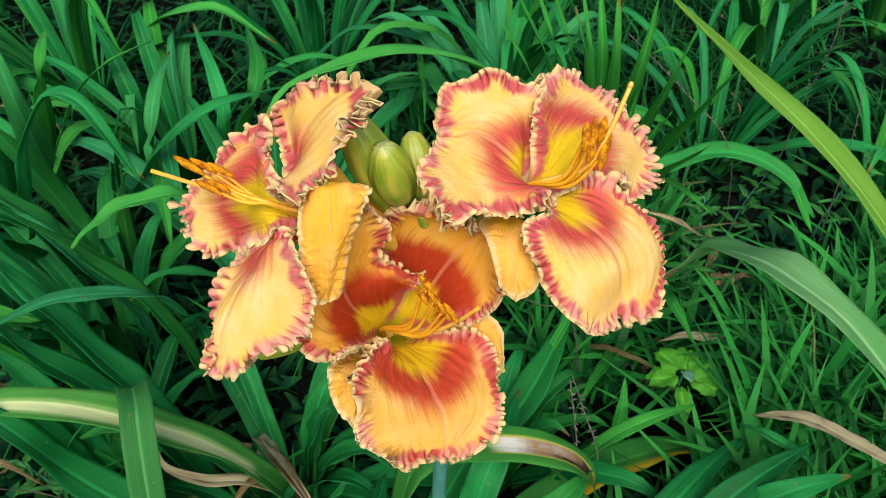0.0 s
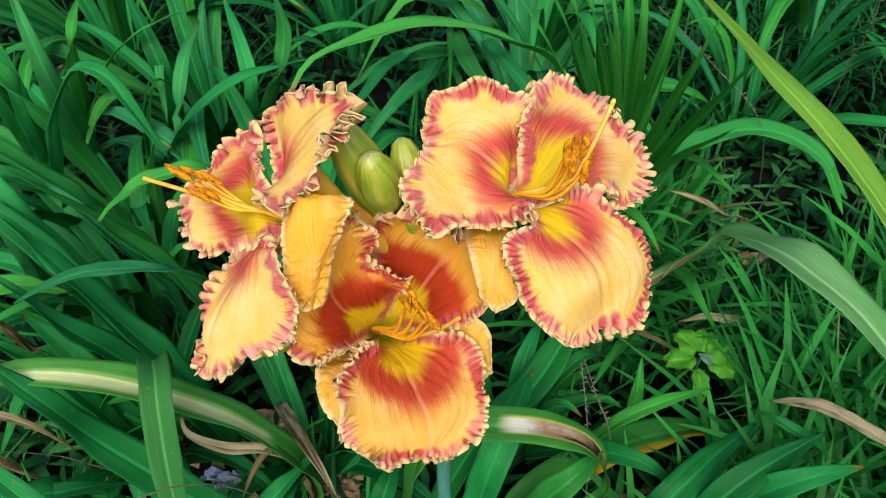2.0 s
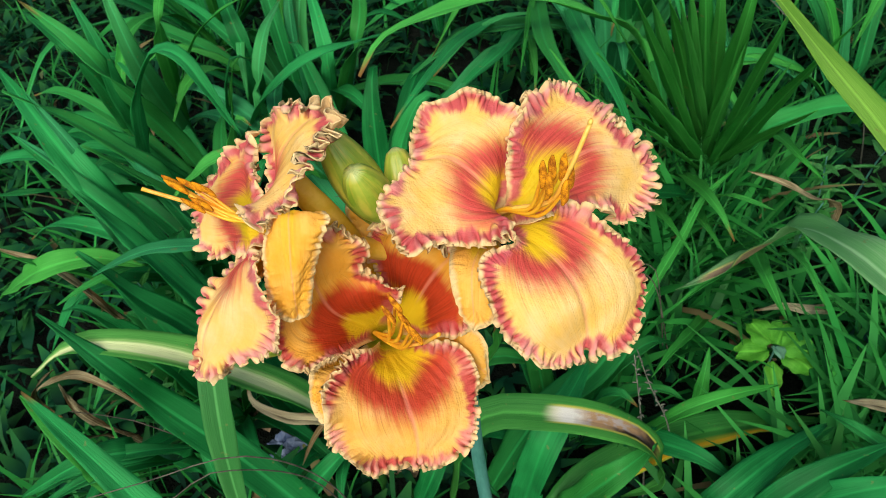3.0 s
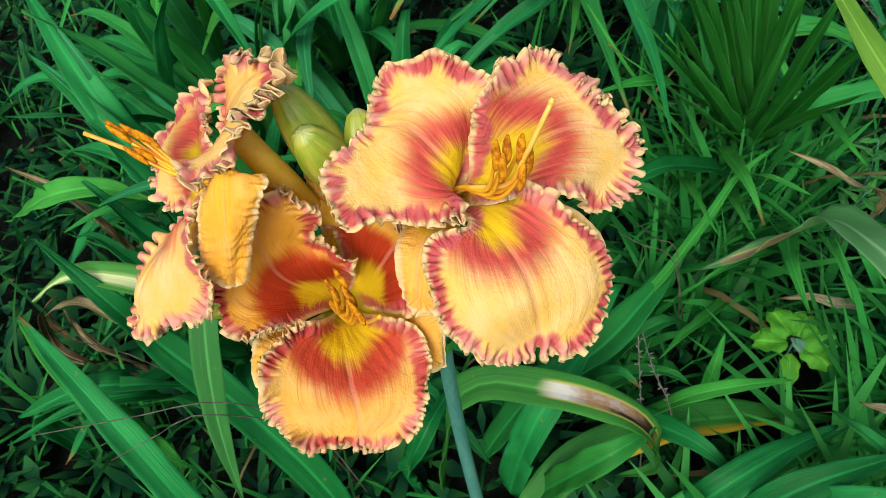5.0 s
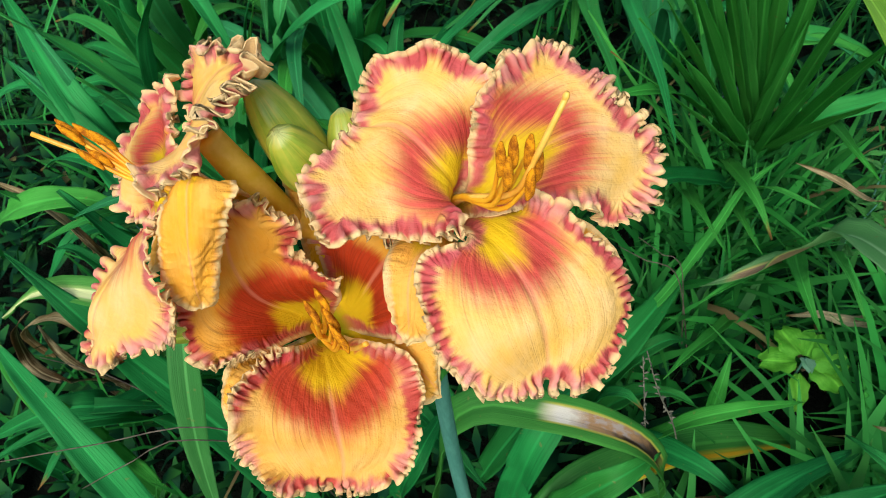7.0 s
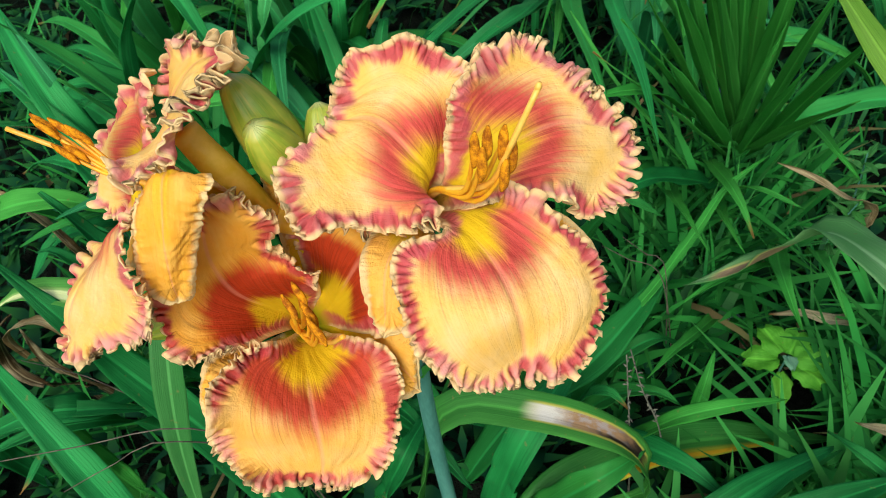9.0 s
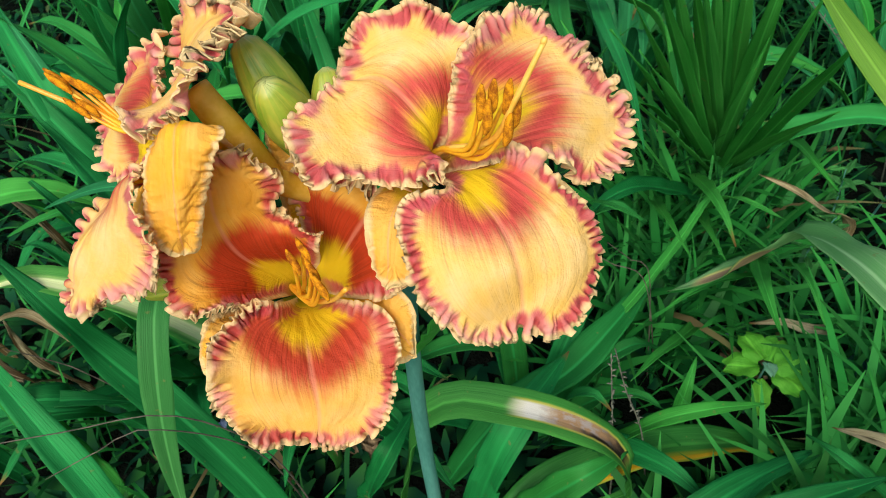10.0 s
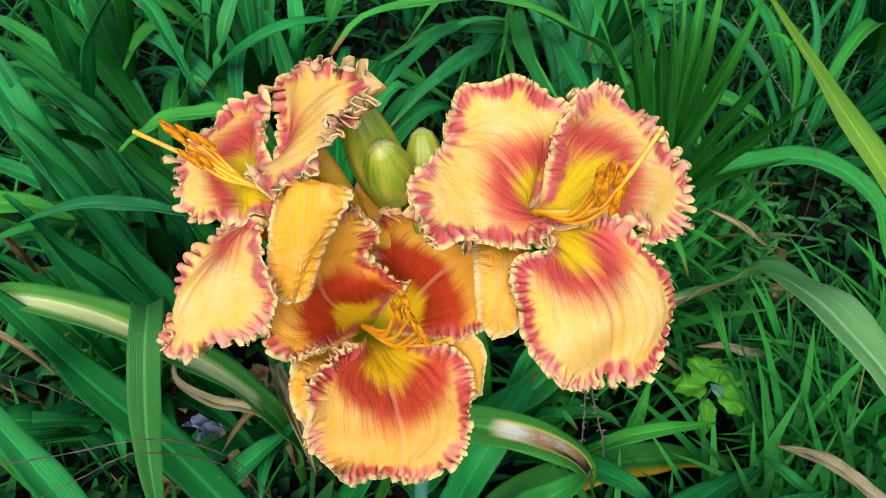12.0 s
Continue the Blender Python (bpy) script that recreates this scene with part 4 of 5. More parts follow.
strap_leaf(clump, 0.030, "dark", (-0.384, 1.446, 0.340), (-0.326, 1.299, 0.340), (-0.348, 1.253, 0.260), (-0.478, 1.364, 0.000))
strap_leaf(clump, 0.028, "blue", (-0.128, 0.945, 0.340), (-0.104, 1.070, 0.330), (-0.068, 1.272, 0.270), (-0.023, 1.604, 0.100), (0.004, 1.736, 0.000))
strap_leaf(clump, 0.024, "mid", (-0.169, 0.945, 0.360), (-0.141, 1.066, 0.360), (-0.135, 1.301, 0.280), (-0.130, 1.627, 0.100))
strap_leaf(clump, 0.012, "light", (-0.010, 1.169, 0.300), (-0.021, 1.303, 0.280), (-0.046, 1.534, 0.200), (-0.094, 1.982, 0.000))
strap_leaf(clump, 0.030, "dark", (0.139, 0.972, 0.300), (0.091, 1.056, 0.340), (0.016, 1.273, 0.300), (-0.062, 1.726, 0.100))
strap_leaf(clump, 0.026, "mid", (0.195, 0.917, 0.340), (0.156, 1.032, 0.360), (0.086, 1.274, 0.300), (0.000, 1.784, 0.050))
strap_leaf(clump, 0.036, "dark", (0.453, 0.669, 0.120), (0.389, 0.610, 0.140), (0.318, 0.543, 0.120), (0.276, 0.535, 0.000))
strap_leaf(clump, 0.034, "dark", (0.540, 0.570, 0.200), (0.463, 0.547, 0.200), (0.408, 0.544, 0.140), (0.374, 0.563, 0.000))
strap_leaf(clump, 0.038, "dark", (0.147, 0.712, 0.160), (0.116, 0.607, 0.180), (0.091, 0.553, 0.140), (0.065, 0.533, 0.000))
strap_leaf(clump, 0.036, "dark", (0.241, 0.602, 0.140), (0.198, 0.548, 0.160), (0.151, 0.532, 0.100), (0.105, 0.530, 0.000))
strap_leaf(clump, 0.032, "light", (-0.491, 0.443, 0.360), (-0.435, 0.414, 0.340), (-0.413, 0.406, 0.280), (-0.450, 0.430, 0.100))
strap_leaf(clump, 0.030, "mid", (-0.335, 0.483, 0.200), (-0.375, 0.441, 0.260), (-0.456, 0.420, 0.240), (-0.604, 0.411, 0.100))
strap_leaf(clump, 0.032, "mid", (-0.143, 0.588, 0.120), (-0.171, 0.524, 0.140), (-0.216, 0.481, 0.100), (-0.264, 0.469, 0.000))
strap_leaf(clump, 0.030, "dark", (-0.032, 0.600, 0.120), (-0.039, 0.523, 0.140), (-0.069, 0.496, 0.050))
strap_leaf(clump, 0.018, "dry", (-0.090, 0.496, 0.160), (-0.122, 0.533, 0.180), (-0.177, 0.605, 0.140), (-0.251, 0.714, 0.020))
strap_leaf(clump, 0.012, "dry", (-0.667, 0.691, 0.300), (-0.591, 0.666, 0.280), (-0.569, 0.668, 0.200), (-0.605, 0.716, 0.050))
strap_leaf(clump, 0.016, "dry", (-0.714, 0.675, 0.340), (-0.606, 0.661, 0.320), (-0.584, 0.672, 0.220), (-0.637, 0.713, 0.050))
strap_leaf(clump, 0.024, "blue", (-0.656, 0.779, 0.460), (-0.601, 0.766, 0.420), (-0.610, 0.791, 0.300), (-0.681, 0.858, 0.100))
strap_leaf(clump, 0.026, "blue", (-0.646, 0.825, 0.500), (-0.588, 0.792, 0.440), (-0.584, 0.800, 0.320), (-0.679, 0.873, 0.100))
strap_leaf(clump, 0.020, "mid", (-0.541, 0.586, 0.340), (-0.486, 0.620, 0.360), (-0.476, 0.679, 0.320), (-0.543, 0.802, 0.150))
strap_leaf(clump, 0.026, "dark", (-0.704, 0.717, 0.400), (-0.628, 0.755, 0.380), (-0.613, 0.842, 0.300), (-0.685, 1.007, 0.100))
strap_leaf(clump, 0.036, "mid", (-0.516, 0.368, 0.240), (-0.427, 0.410, 0.280), (-0.386, 0.450, 0.240), (-0.421, 0.509, 0.100))
strap_leaf(clump, 0.022, "mid", (-0.523, 0.337, 0.220), (-0.423, 0.399, 0.260), (-0.377, 0.458, 0.200), (-0.414, 0.508, 0.050))
strap_leaf(clump, 0.020, "mid", (0.215, 0.869, 0.260), (0.162, 0.870, 0.280), (0.109, 0.934, 0.200), (0.039, 1.038, 0.000))
strap_leaf(clump, 0.030, "light", (0.066, 1.009, 0.300), (0.133, 1.021, 0.330), (0.192, 1.081, 0.280), (0.268, 1.320, 0.000))
strap_leaf(clump, 0.034, "mid", (0.120, 0.874, 0.220), (0.163, 0.929, 0.240), (0.212, 1.002, 0.200), (0.308, 1.174, 0.020))
strap_leaf(clump, 0.030, "mid", (-0.126, 1.052, 0.300), (-0.088, 1.116, 0.320), (-0.061, 1.255, 0.280), (-0.076, 1.605, 0.100))
strap_leaf(clump, 0.012, "light", (0.055, 1.062, 0.420), (0.122, 1.032, 0.340), (0.203, 1.074, 0.200), (0.295, 1.149, 0.000))
strap_leaf(clump, 0.012, "light", (0.031, 1.054, 0.340), (0.012, 1.190, 0.300), (-0.060, 1.586, 0.100))
strap_leaf(clump, 0.030, "light", (-0.448, 0.664, 0.340), (-0.497, 0.640, 0.380), (-0.562, 0.611, 0.380), (-0.681, 0.613, 0.300))
strap_leaf(clump, 0.040, "mid", (-0.726, 0.979, 0.550), (-0.646, 0.954, 0.500), (-0.618, 0.967, 0.400), (-0.649, 1.063, 0.200), (-0.654, 1.115, 0.000))
strap_leaf(clump, 0.038, "blue", (-0.651, 1.077, 0.550), (-0.623, 1.033, 0.480), (-0.639, 1.052, 0.360), (-0.738, 1.193, 0.100))
strap_leaf(clump, 0.016, "dry", (-0.526, 0.513, 0.300), (-0.606, 0.516, 0.220), (-0.640, 0.513, 0.120), (-0.611, 0.519, 0.080), (-0.627, 0.562, 0.000))
strap_leaf(clump, 0.014, "dry", (-0.560, 0.524, 0.240), (-0.579, 0.528, 0.160), (-0.579, 0.536, 0.100), (-0.578, 0.564, 0.000))
strap_leaf(clump, 0.014, "dry", (-0.435, 0.521, 0.200), (-0.483, 0.529, 0.240), (-0.587, 0.559, 0.200), (-0.761, 0.587, 0.050))
strap_leaf(clump, 0.018, "dry", (0.387, 0.900, 0.050), (0.425, 0.897, 0.070), (0.465, 0.902, 0.060), (0.520, 0.950, 0.000))
strap_leaf(clump, 0.018, "dry", (0.360, 1.059, 0.200), (0.403, 1.042, 0.200), (0.461, 1.062, 0.150), (0.531, 1.141, 0.050))
strap_leaf(clump, 0.020, "light", (0.395, 0.710, 0.140), (0.327, 0.673, 0.160), (0.267, 0.661, 0.120), (0.203, 0.662, 0.000))
strap_leaf(clump, 0.026, "mid", (0.436, 0.667, 0.160), (0.466, 0.637, 0.180), (0.519, 0.631, 0.140), (0.617, 0.662, 0.000))
strap_leaf(clump, 0.024, "mid", (0.215, 0.905, 0.220), (0.168, 0.890, 0.260), (0.131, 0.905, 0.200), (0.087, 0.997, 0.000))
strap_leaf(clump, 0.022, "light", (0.336, 0.908, 0.200), (0.314, 0.948, 0.220), (0.291, 1.039, 0.180), (0.274, 1.259, 0.000))
strap_leaf(clump, 0.020, "light", (0.282, 0.892, 0.180), (0.253, 0.921, 0.200), (0.230, 0.998, 0.160), (0.213, 1.188, 0.000))
strap_leaf(clump, 0.020, "light", (0.397, 0.974, 0.200), (0.349, 0.977, 0.220), (0.317, 1.020, 0.180), (0.303, 1.164, 0.000))
strap_leaf(clump, 0.024, "light", (0.406, 0.803, 0.160), (0.382, 0.823, 0.200), (0.374, 0.883, 0.180), (0.400, 1.081, 0.000))
strap_leaf(clump, 0.018, "light", (0.312, 0.787, 0.100), (0.307, 0.751, 0.080), (0.305, 0.739, 0.020), (0.305, 0.726, 0.000))
strap_leaf(clump, 0.018, "light", (0.467, 0.773, 0.120), (0.475, 0.753, 0.100), (0.498, 0.777, 0.000))
strap_leaf(clump, 0.018, "light", (0.332, 0.914, 0.160), (0.311, 0.941, 0.170), (0.297, 1.005, 0.140), (0.297, 1.177, 0.000))
strap_leaf(clump, 0.020, "light", (0.459, 0.834, 0.160), (0.440, 0.870, 0.180), (0.433, 0.931, 0.150), (0.457, 1.081, 0.000))
strap_leaf(clump, 0.018, "light", (0.231, 0.712, 0.120), (0.254, 0.754, 0.120), (0.289, 0.827, 0.080), (0.325, 0.922, 0.000))
strap_leaf(clump, 0.018, "light", (0.456, 1.002, 0.240), (0.423, 1.029, 0.260), (0.416, 1.141, 0.200), (0.444, 1.402, 0.000))
strap_leaf(clump, 0.020, "light", (0.261, 0.828, 0.140), (0.304, 0.870, 0.150), (0.354, 0.942, 0.100), (0.411, 1.035, 0.000))
strap_leaf(clump, 0.018, "light", (0.112, 0.979, 0.580), (0.161, 0.998, 0.480), (0.219, 1.137, 0.270), (0.316, 1.322, -0.050))
strap_leaf(clump, 0.022, "light", (0.136, 1.060, 0.580), (0.184, 1.045, 0.480), (0.241, 1.155, 0.270), (0.331, 1.302, -0.050))
strap_leaf(clump, 0.026, "light", (0.182, 1.100, 0.580), (0.219, 1.073, 0.480), (0.267, 1.175, 0.270), (0.345, 1.313, -0.050))
strap_leaf(clump, 0.018, "light", (0.226, 1.119, 0.580), (0.245, 1.089, 0.480), (0.275, 1.188, 0.270), (0.323, 1.316, -0.050))
strap_leaf(clump, 0.022, "light", (0.276, 1.101, 0.580), (0.283, 1.081, 0.480), (0.304, 1.188, 0.270), (0.337, 1.327, -0.050))
strap_leaf(clump, 0.026, "light", (0.325, 1.058, 0.580), (0.315, 1.051, 0.480), (0.317, 1.161, 0.270), (0.318, 1.300, -0.050))
strap_leaf(clump, 0.018, "light", (0.366, 0.978, 0.580), (0.349, 1.003, 0.480), (0.345, 1.139, 0.270), (0.331, 1.310, -0.050))
strap_leaf(clump, 0.022, "light", (0.410, 0.896, 0.580), (0.388, 0.950, 0.480), (0.377, 1.112, 0.270), (0.344, 1.320, -0.050))
strap_leaf(clump, 0.026, "light", (0.123, 1.054, 0.420), (0.176, 1.074, 0.340), (0.236, 1.167, 0.190), (0.323, 1.324, -0.050))
strap_leaf(clump, 0.018, "light", (0.099, 0.979, 0.420), (0.162, 1.018, 0.340), (0.234, 1.128, 0.190), (0.338, 1.304, -0.050))
strap_leaf(clump, 0.022, "light", (0.160, 1.098, 0.580), (0.197, 1.071, 0.480), (0.244, 1.171, 0.270), (0.317, 1.307, -0.050))
strap_leaf(clump, 0.026, "light", (0.252, 1.121, 0.580), (0.264, 1.091, 0.480), (0.290, 1.190, 0.270), (0.330, 1.318, -0.050))
strap_leaf(clump, 0.018, "light", (0.210, 1.023, 0.580), (0.237, 1.030, 0.480), (0.278, 1.158, 0.270), (0.344, 1.328, -0.050))
strap_leaf(clump, 0.022, "light", (0.364, 1.022, 0.420), (0.347, 1.051, 0.340), (0.336, 1.147, 0.190), (0.325, 1.301, -0.050))
strap_leaf(clump, 0.026, "light", (0.166, 1.015, 0.420), (0.209, 1.045, 0.340), (0.261, 1.146, 0.190), (0.338, 1.311, -0.050))
strap_leaf(clump, 0.018, "light", (0.323, 1.077, 0.420), (0.315, 1.091, 0.340), (0.313, 1.174, 0.190), (0.316, 1.315, -0.050))
strap_leaf(clump, 0.022, "light", (0.402, 0.936, 0.420), (0.378, 0.997, 0.340), (0.358, 1.126, 0.190), (0.330, 1.325, -0.050))


def fan(at, count, reach, seed, lean=(0, 0), look_of=("mid", "mid", "dark", "blue", "light"), wide=(0.022, 0.036)):
    """A clump of arching leaves out of one crown."""
    rng = random.Random(seed)
    c = thing("daylily_clump", at, "clump of arching dark green strap leaves", "plant", "clumps in the bed")
    for _ in range(count):
        a = rng.uniform(0, 2 * math.pi)
        r = reach * rng.uniform(0.35, 1.0)
        h = reach * rng.uniform(0.65, 1.05) * (1.15 - 0.5 * r / reach)
        dx, dy = math.cos(a) * r + lean[0] * h, math.sin(a) * r + lean[1] * h
        x, y, z = at[0] + 0.03 * math.cos(a), at[1] + 0.03 * math.sin(a), at[2] - 0.01
        droop = rng.uniform(0.2, 0.95)
        strap_leaf(c, rng.uniform(*wide), rng.choice(look_of),
                   (x + dx, y + dy, z + h * (1 - 0.55 * droop * r / reach)),
                   (x + 0.72 * dx, y + 0.72 * dy, z + h * (1 - 0.12 * droop)),
                   (x + 0.38 * dx, y + 0.38 * dy, z + 0.74 * h),
                   (x + 0.12 * dx, y + 0.12 * dy, z + 0.36 * h), (x, y, z), n=22)
    return c


fan((-0.60, 1.45, GROUND), 16, 0.50, 2)
fan((-0.95, 1.75, GROUND), 24, 0.65, 3)
fan((-0.35, 1.85, GROUND), 24, 0.65, 4)
fan((0.15, 1.75, GROUND), 22, 0.6, 5)
fan((0.85, 2.0, GROUND), 20, 0.55, 6)
fan((1.25, 2.2, GROUND), 20, 0.6, 8)
fan((0.62, 1.52, GROUND), 16, 0.46, 15, (0.1, 0.0), ("mid", "light", "blue"), (0.020, 0.034))
fan((0.95, 1.40, GROUND), 14, 0.42, 16, (0.1, 0.0), ("mid", "light", "dark"), (0.020, 0.034))
fan((-1.5, 2.3, GROUND), 20, 0.6, 9)
fan((-0.1, 2.5, GROUND), 22, 0.6, 10)
fan((-0.30, 1.05, GROUND), 12, 0.42, 11, (-0.35, 0.2), ("mid", "dark", "blue"), (0.028, 0.042))
fan((-0.62, 1.10, GROUND), 12, 0.45, 12, (-0.2, 0.1), ("mid", "dark", "light"), (0.028, 0.042))
fan((0.12, 1.55, GROUND), 12, 0.45, 14, (0.0, 0.0), ("mid", "blue", "light"), (0.028, 0.042))


DEEP = ("dark", "dark", "mid")
fan((-0.20, 0.66, GROUND), 14, 0.30, 21, (-0.2, 0.1), DEEP, (0.024, 0.036))
fan((-0.45, 0.66, GROUND), 14, 0.32, 22, (-0.2, 0.1), DEEP, (0.024, 0.036))
fan((0.10, 0.70, GROUND), 8, 0.26, 23, (0.0, 0.1), ("dark",), (0.024, 0.036))
fan((-0.55, 0.92, GROUND), 14, 0.34, 24, (-0.2, 0.0), DEEP, (0.026, 0.040))


# ---- grass and low weeds ----
def blade_material(name, dark, light, straw, gloss=0.25):
    g = Graph(name)
    u, s = g.uv("blade")
    r = g.island()
    c = g.mix(r, dark, light)
    c = g.mix(g.step(r, 1.0 - straw, 1.0 - 0.6 * straw), c, (0.26, 0.19, 0.09))
    c = g.mix(g.m("MULTIPLY", g.step(s, 0.5, 1.0), 0.3), c, (0.055, 0.28, 0.035))
    return g.finish(c, 0.65 - gloss, through=0.25, spec=gloss)


def blades(name, label, n, area, height, wide, flop, material, seed, bare=0.5, rings=((0, 0.8), (0.4, 1.0), (0.75, 0.7), (1.0, 0.04))):
    """Many thin blades over a stretch of ground (x from, to, y from, to)."""
    rng = np.random.RandomState(seed)
    x, y = rng.uniform(area[0], area[1], n), area[2] + (area[3] - area[2]) * rng.uniform(0, 1, n) ** 1.25
    keep = rng.uniform(-1.0, bare, n) - (bare < 0)
    patch = np.sin(5.1 * x + 1.3) * np.cos(4.3 * y + 0.4) + 0.6 * np.sin(11 * x - 7 * y)
    x, y, patch = x[patch > keep], y[patch > keep], patch[patch > keep]
    free = np.hypot(x - 0.41, y - 0.77) > 0.10
    x, y, patch = x[free], y[free], patch[free]
    n = len(x)
    h = rng.uniform(height[0], height[1], n) * (1 + 0.25 * patch)
    a = rng.uniform(0, 2 * np.pi, n)
    bend = rng.uniform(flop[0], flop[1], n)
    w = rng.uniform(wide[0], wide[1], n)
    side = np.stack([-np.sin(a), np.cos(a), 0.3 * np.sin(7 * a)], axis=1)
    out = np.stack([np.cos(a), np.sin(a), 0 * a], axis=1)
    root = np.stack([x, y, 0 * x + GROUND], axis=1)
    v, uvs = [], []
    for s, ww in rings:
        c = root + out * (bend * h * s**1.6)[:, None] + np.array((0, 0, 1.0)) * (h * (s - 0.32 * bend * s**2.2))[:, None]
        v += [c - side * (w * ww)[:, None], c + side * (w * ww)[:, None]]
        uvs += [np.tile((-1, s), (n, 1)), np.tile((1, s), (n, 1))]
    k = len(rings)
    v, uvs = np.stack(v, axis=1).reshape(-1, 3), np.stack(uvs, axis=1).reshape(-1, 2)
    faces = [(2 * k * i + 2 * j, 2 * k * i + 2 * j + 1, 2 * k * i + 2 * j + 3, 2 * k * i + 2 * j + 2) for i in range(n) for j in range(k - 1)]
    return tagged(part(name, v, faces, material, None, uvs={"blade": uvs}), label, "grass", kind="stuff")


GRASS = blade_material("grass_blade", (0.004, 0.072, 0.014), (0.028, 0.30, 0.048), 0.02, 0.12)
# weed green taken near black: the shade of the gaps is in the colour
SHADED_WEED = blade_material("weed_leaf", (0.0015, 0.018, 0.009), (0.008, 0.075, 0.032), 0.01, 0.05)
blades("grass", "low green grass blades growing among the clumps", 3600, (-1.9, 1.9, 0.2, 3.4), (0.05, 0.15), (0.0016, 0.0036), (0.2, 1.4), GRASS, 7)
blades("grass", "taller grass blades, bright green, leaning over one another", 1700, (0.16, 1.3, 0.45, 1.25), (0.10, 0.20), (0.0028, 0.0058), (0.3, 1.2), GRASS, 9)
blades("grass", "taller grass blades, bright green, leaning over one another", 450, (-1.4, 0.15, 0.35, 1.8), (0.08, 0.18), (0.0024, 0.0048), (0.3, 1.2), GRASS, 10)
# the grass green darkened, with the shade of the far bed put in
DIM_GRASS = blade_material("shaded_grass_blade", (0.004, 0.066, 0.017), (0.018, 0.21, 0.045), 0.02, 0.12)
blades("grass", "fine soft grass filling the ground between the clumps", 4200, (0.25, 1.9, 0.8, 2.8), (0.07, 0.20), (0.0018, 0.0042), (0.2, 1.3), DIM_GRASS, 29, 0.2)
FIVE = ((0, 0.7), (0.25, 0.95), (0.5, 1.0), (0.75, 0.72), (0.9, 0.4), (1.0, 0.04))
blades("grass", "broad soft grass blades, bright green, arching over one another", 1300, (0.16, 1.3, 0.45, 1.35), (0.10, 0.24), (0.0050, 0.0092), (0.3, 1.2), GRASS, 19, 0.5, FIVE)
blades("weed", "small weed leaves covering the soil, coloured near black to stand for shade", 15000, (-1.9, 1.9, 0.2, 3.4), (0.02, 0.09), (0.006, 0.014), (0.5, 1.6), SHADED_WEED, 8, -0.9, ((0, 0.15), (0.35, 0.5), (0.65, 1.0), (1.0, 0.15)))


# ---- single weeds, seed stalks, twigs and litter ----
def leaf_blade(parent, name, at, way, length, wide, material, label="", lobes=0.0, cup=0.25, seed=0, blunt=0.65):
    """A short broad leaf from its stalk end, with a crease and a notched tip."""
    at, way = np.array(at, dtype=float), unit(np.array(way, dtype=float))
    side = unit(np.cross(way, np.array((0.0, 0.0, 1.0))))
    up = np.cross(side, way)
    s = np.linspace(0, 1, 15)
    u = np.linspace(-1, 1, 9)
    half = 0.5 * wide * np.clip(np.sin(np.pi * np.clip(0.04 + 0.93 * s**0.8, 0, 1)), 0, 1) ** blunt
    half = half * (1 + 0.10 * np.sin(17 * s + seed))
    x = half[:, None] * u[None, :]
    y = length * (s[:, None] - lobes * (1 - np.abs(u)[None, :]) * s[:, None] ** 4)
    z = cup * np.abs(x) + 0.06 * length * np.sin(5 * s[:, None] + 4 * u[None, :] + seed) - 0.25 * length * s[:, None] ** 2
    v = at + side * x[..., None] + way * y[..., None] + up * z[..., None]
    uvs = {"blade": np.stack(np.broadcast_arrays(u[None, :], 0.9 * s[:, None]), axis=2).reshape(-1, 2)}
    return part(name, v.reshape(-1, 3), grid_faces(15, 9), material, parent, label, uvs)


CLOVER = leaf_material("clover_leaf", (0.062, 0.31, 0.020), (0.145, 0.49, 0.048))
PALE_YOUNG = leaf_material("pale_young_leaf", (0.10, 0.34, 0.18), (0.26, 0.52, 0.36))
TEAL = leaf_material("bluish_weed_leaf", (0.006, 0.050, 0.040), (0.018, 0.110, 0.085))
YOUNG = leaf_material("young_shoot_leaf", (0.030, 0.16, 0.035), (0.075, 0.30, 0.080))

weed = thing("clover_plant", (0.405, 0.815, GROUND), "low weed with rounded bright yellow-green leaves in the grass", "weed")
tube(weed, "stem", ((0.405, 0.815, GROUND), (0.404, 0.808, 0.05), (0.405, 0.803, 0.095)), (0.0022, 0.0018, 0.0014), SCAPE, "", 10, 8)
for k, (turn, tilt, size) in enumerate(((12, 0.18, 0.052), (72, 0.34, 0.050), (128, 0.30, 0.054), (188, 0.10, 0.054), (330, 0.06, 0.054))):
    a = radians(turn)
    leaf_blade(weed, "leaf", (0.405 + 0.010 * math.cos(a), 0.803 + 0.010 * math.sin(a), 0.090 - 0.004 * (k % 2)), (math.cos(a), math.sin(a), tilt), 0.84 * size, 0.78 * size, CLOVER, lobes=0.12, cup=0.10, seed=k, blunt=0.42)
leaf_blade(weed, "young_leaf", (0.405, 0.803, 0.094), (0.1, -0.75, 0.6), 0.030, 0.018, PALE_YOUNG, "small pale bluish leaf unfolding", seed=3)
leaf_blade(weed, "leaf", (0.405, 0.800, 0.06), (0.05, -1.0, -0.2), 0.05, 0.026, CLOVER, seed=9)


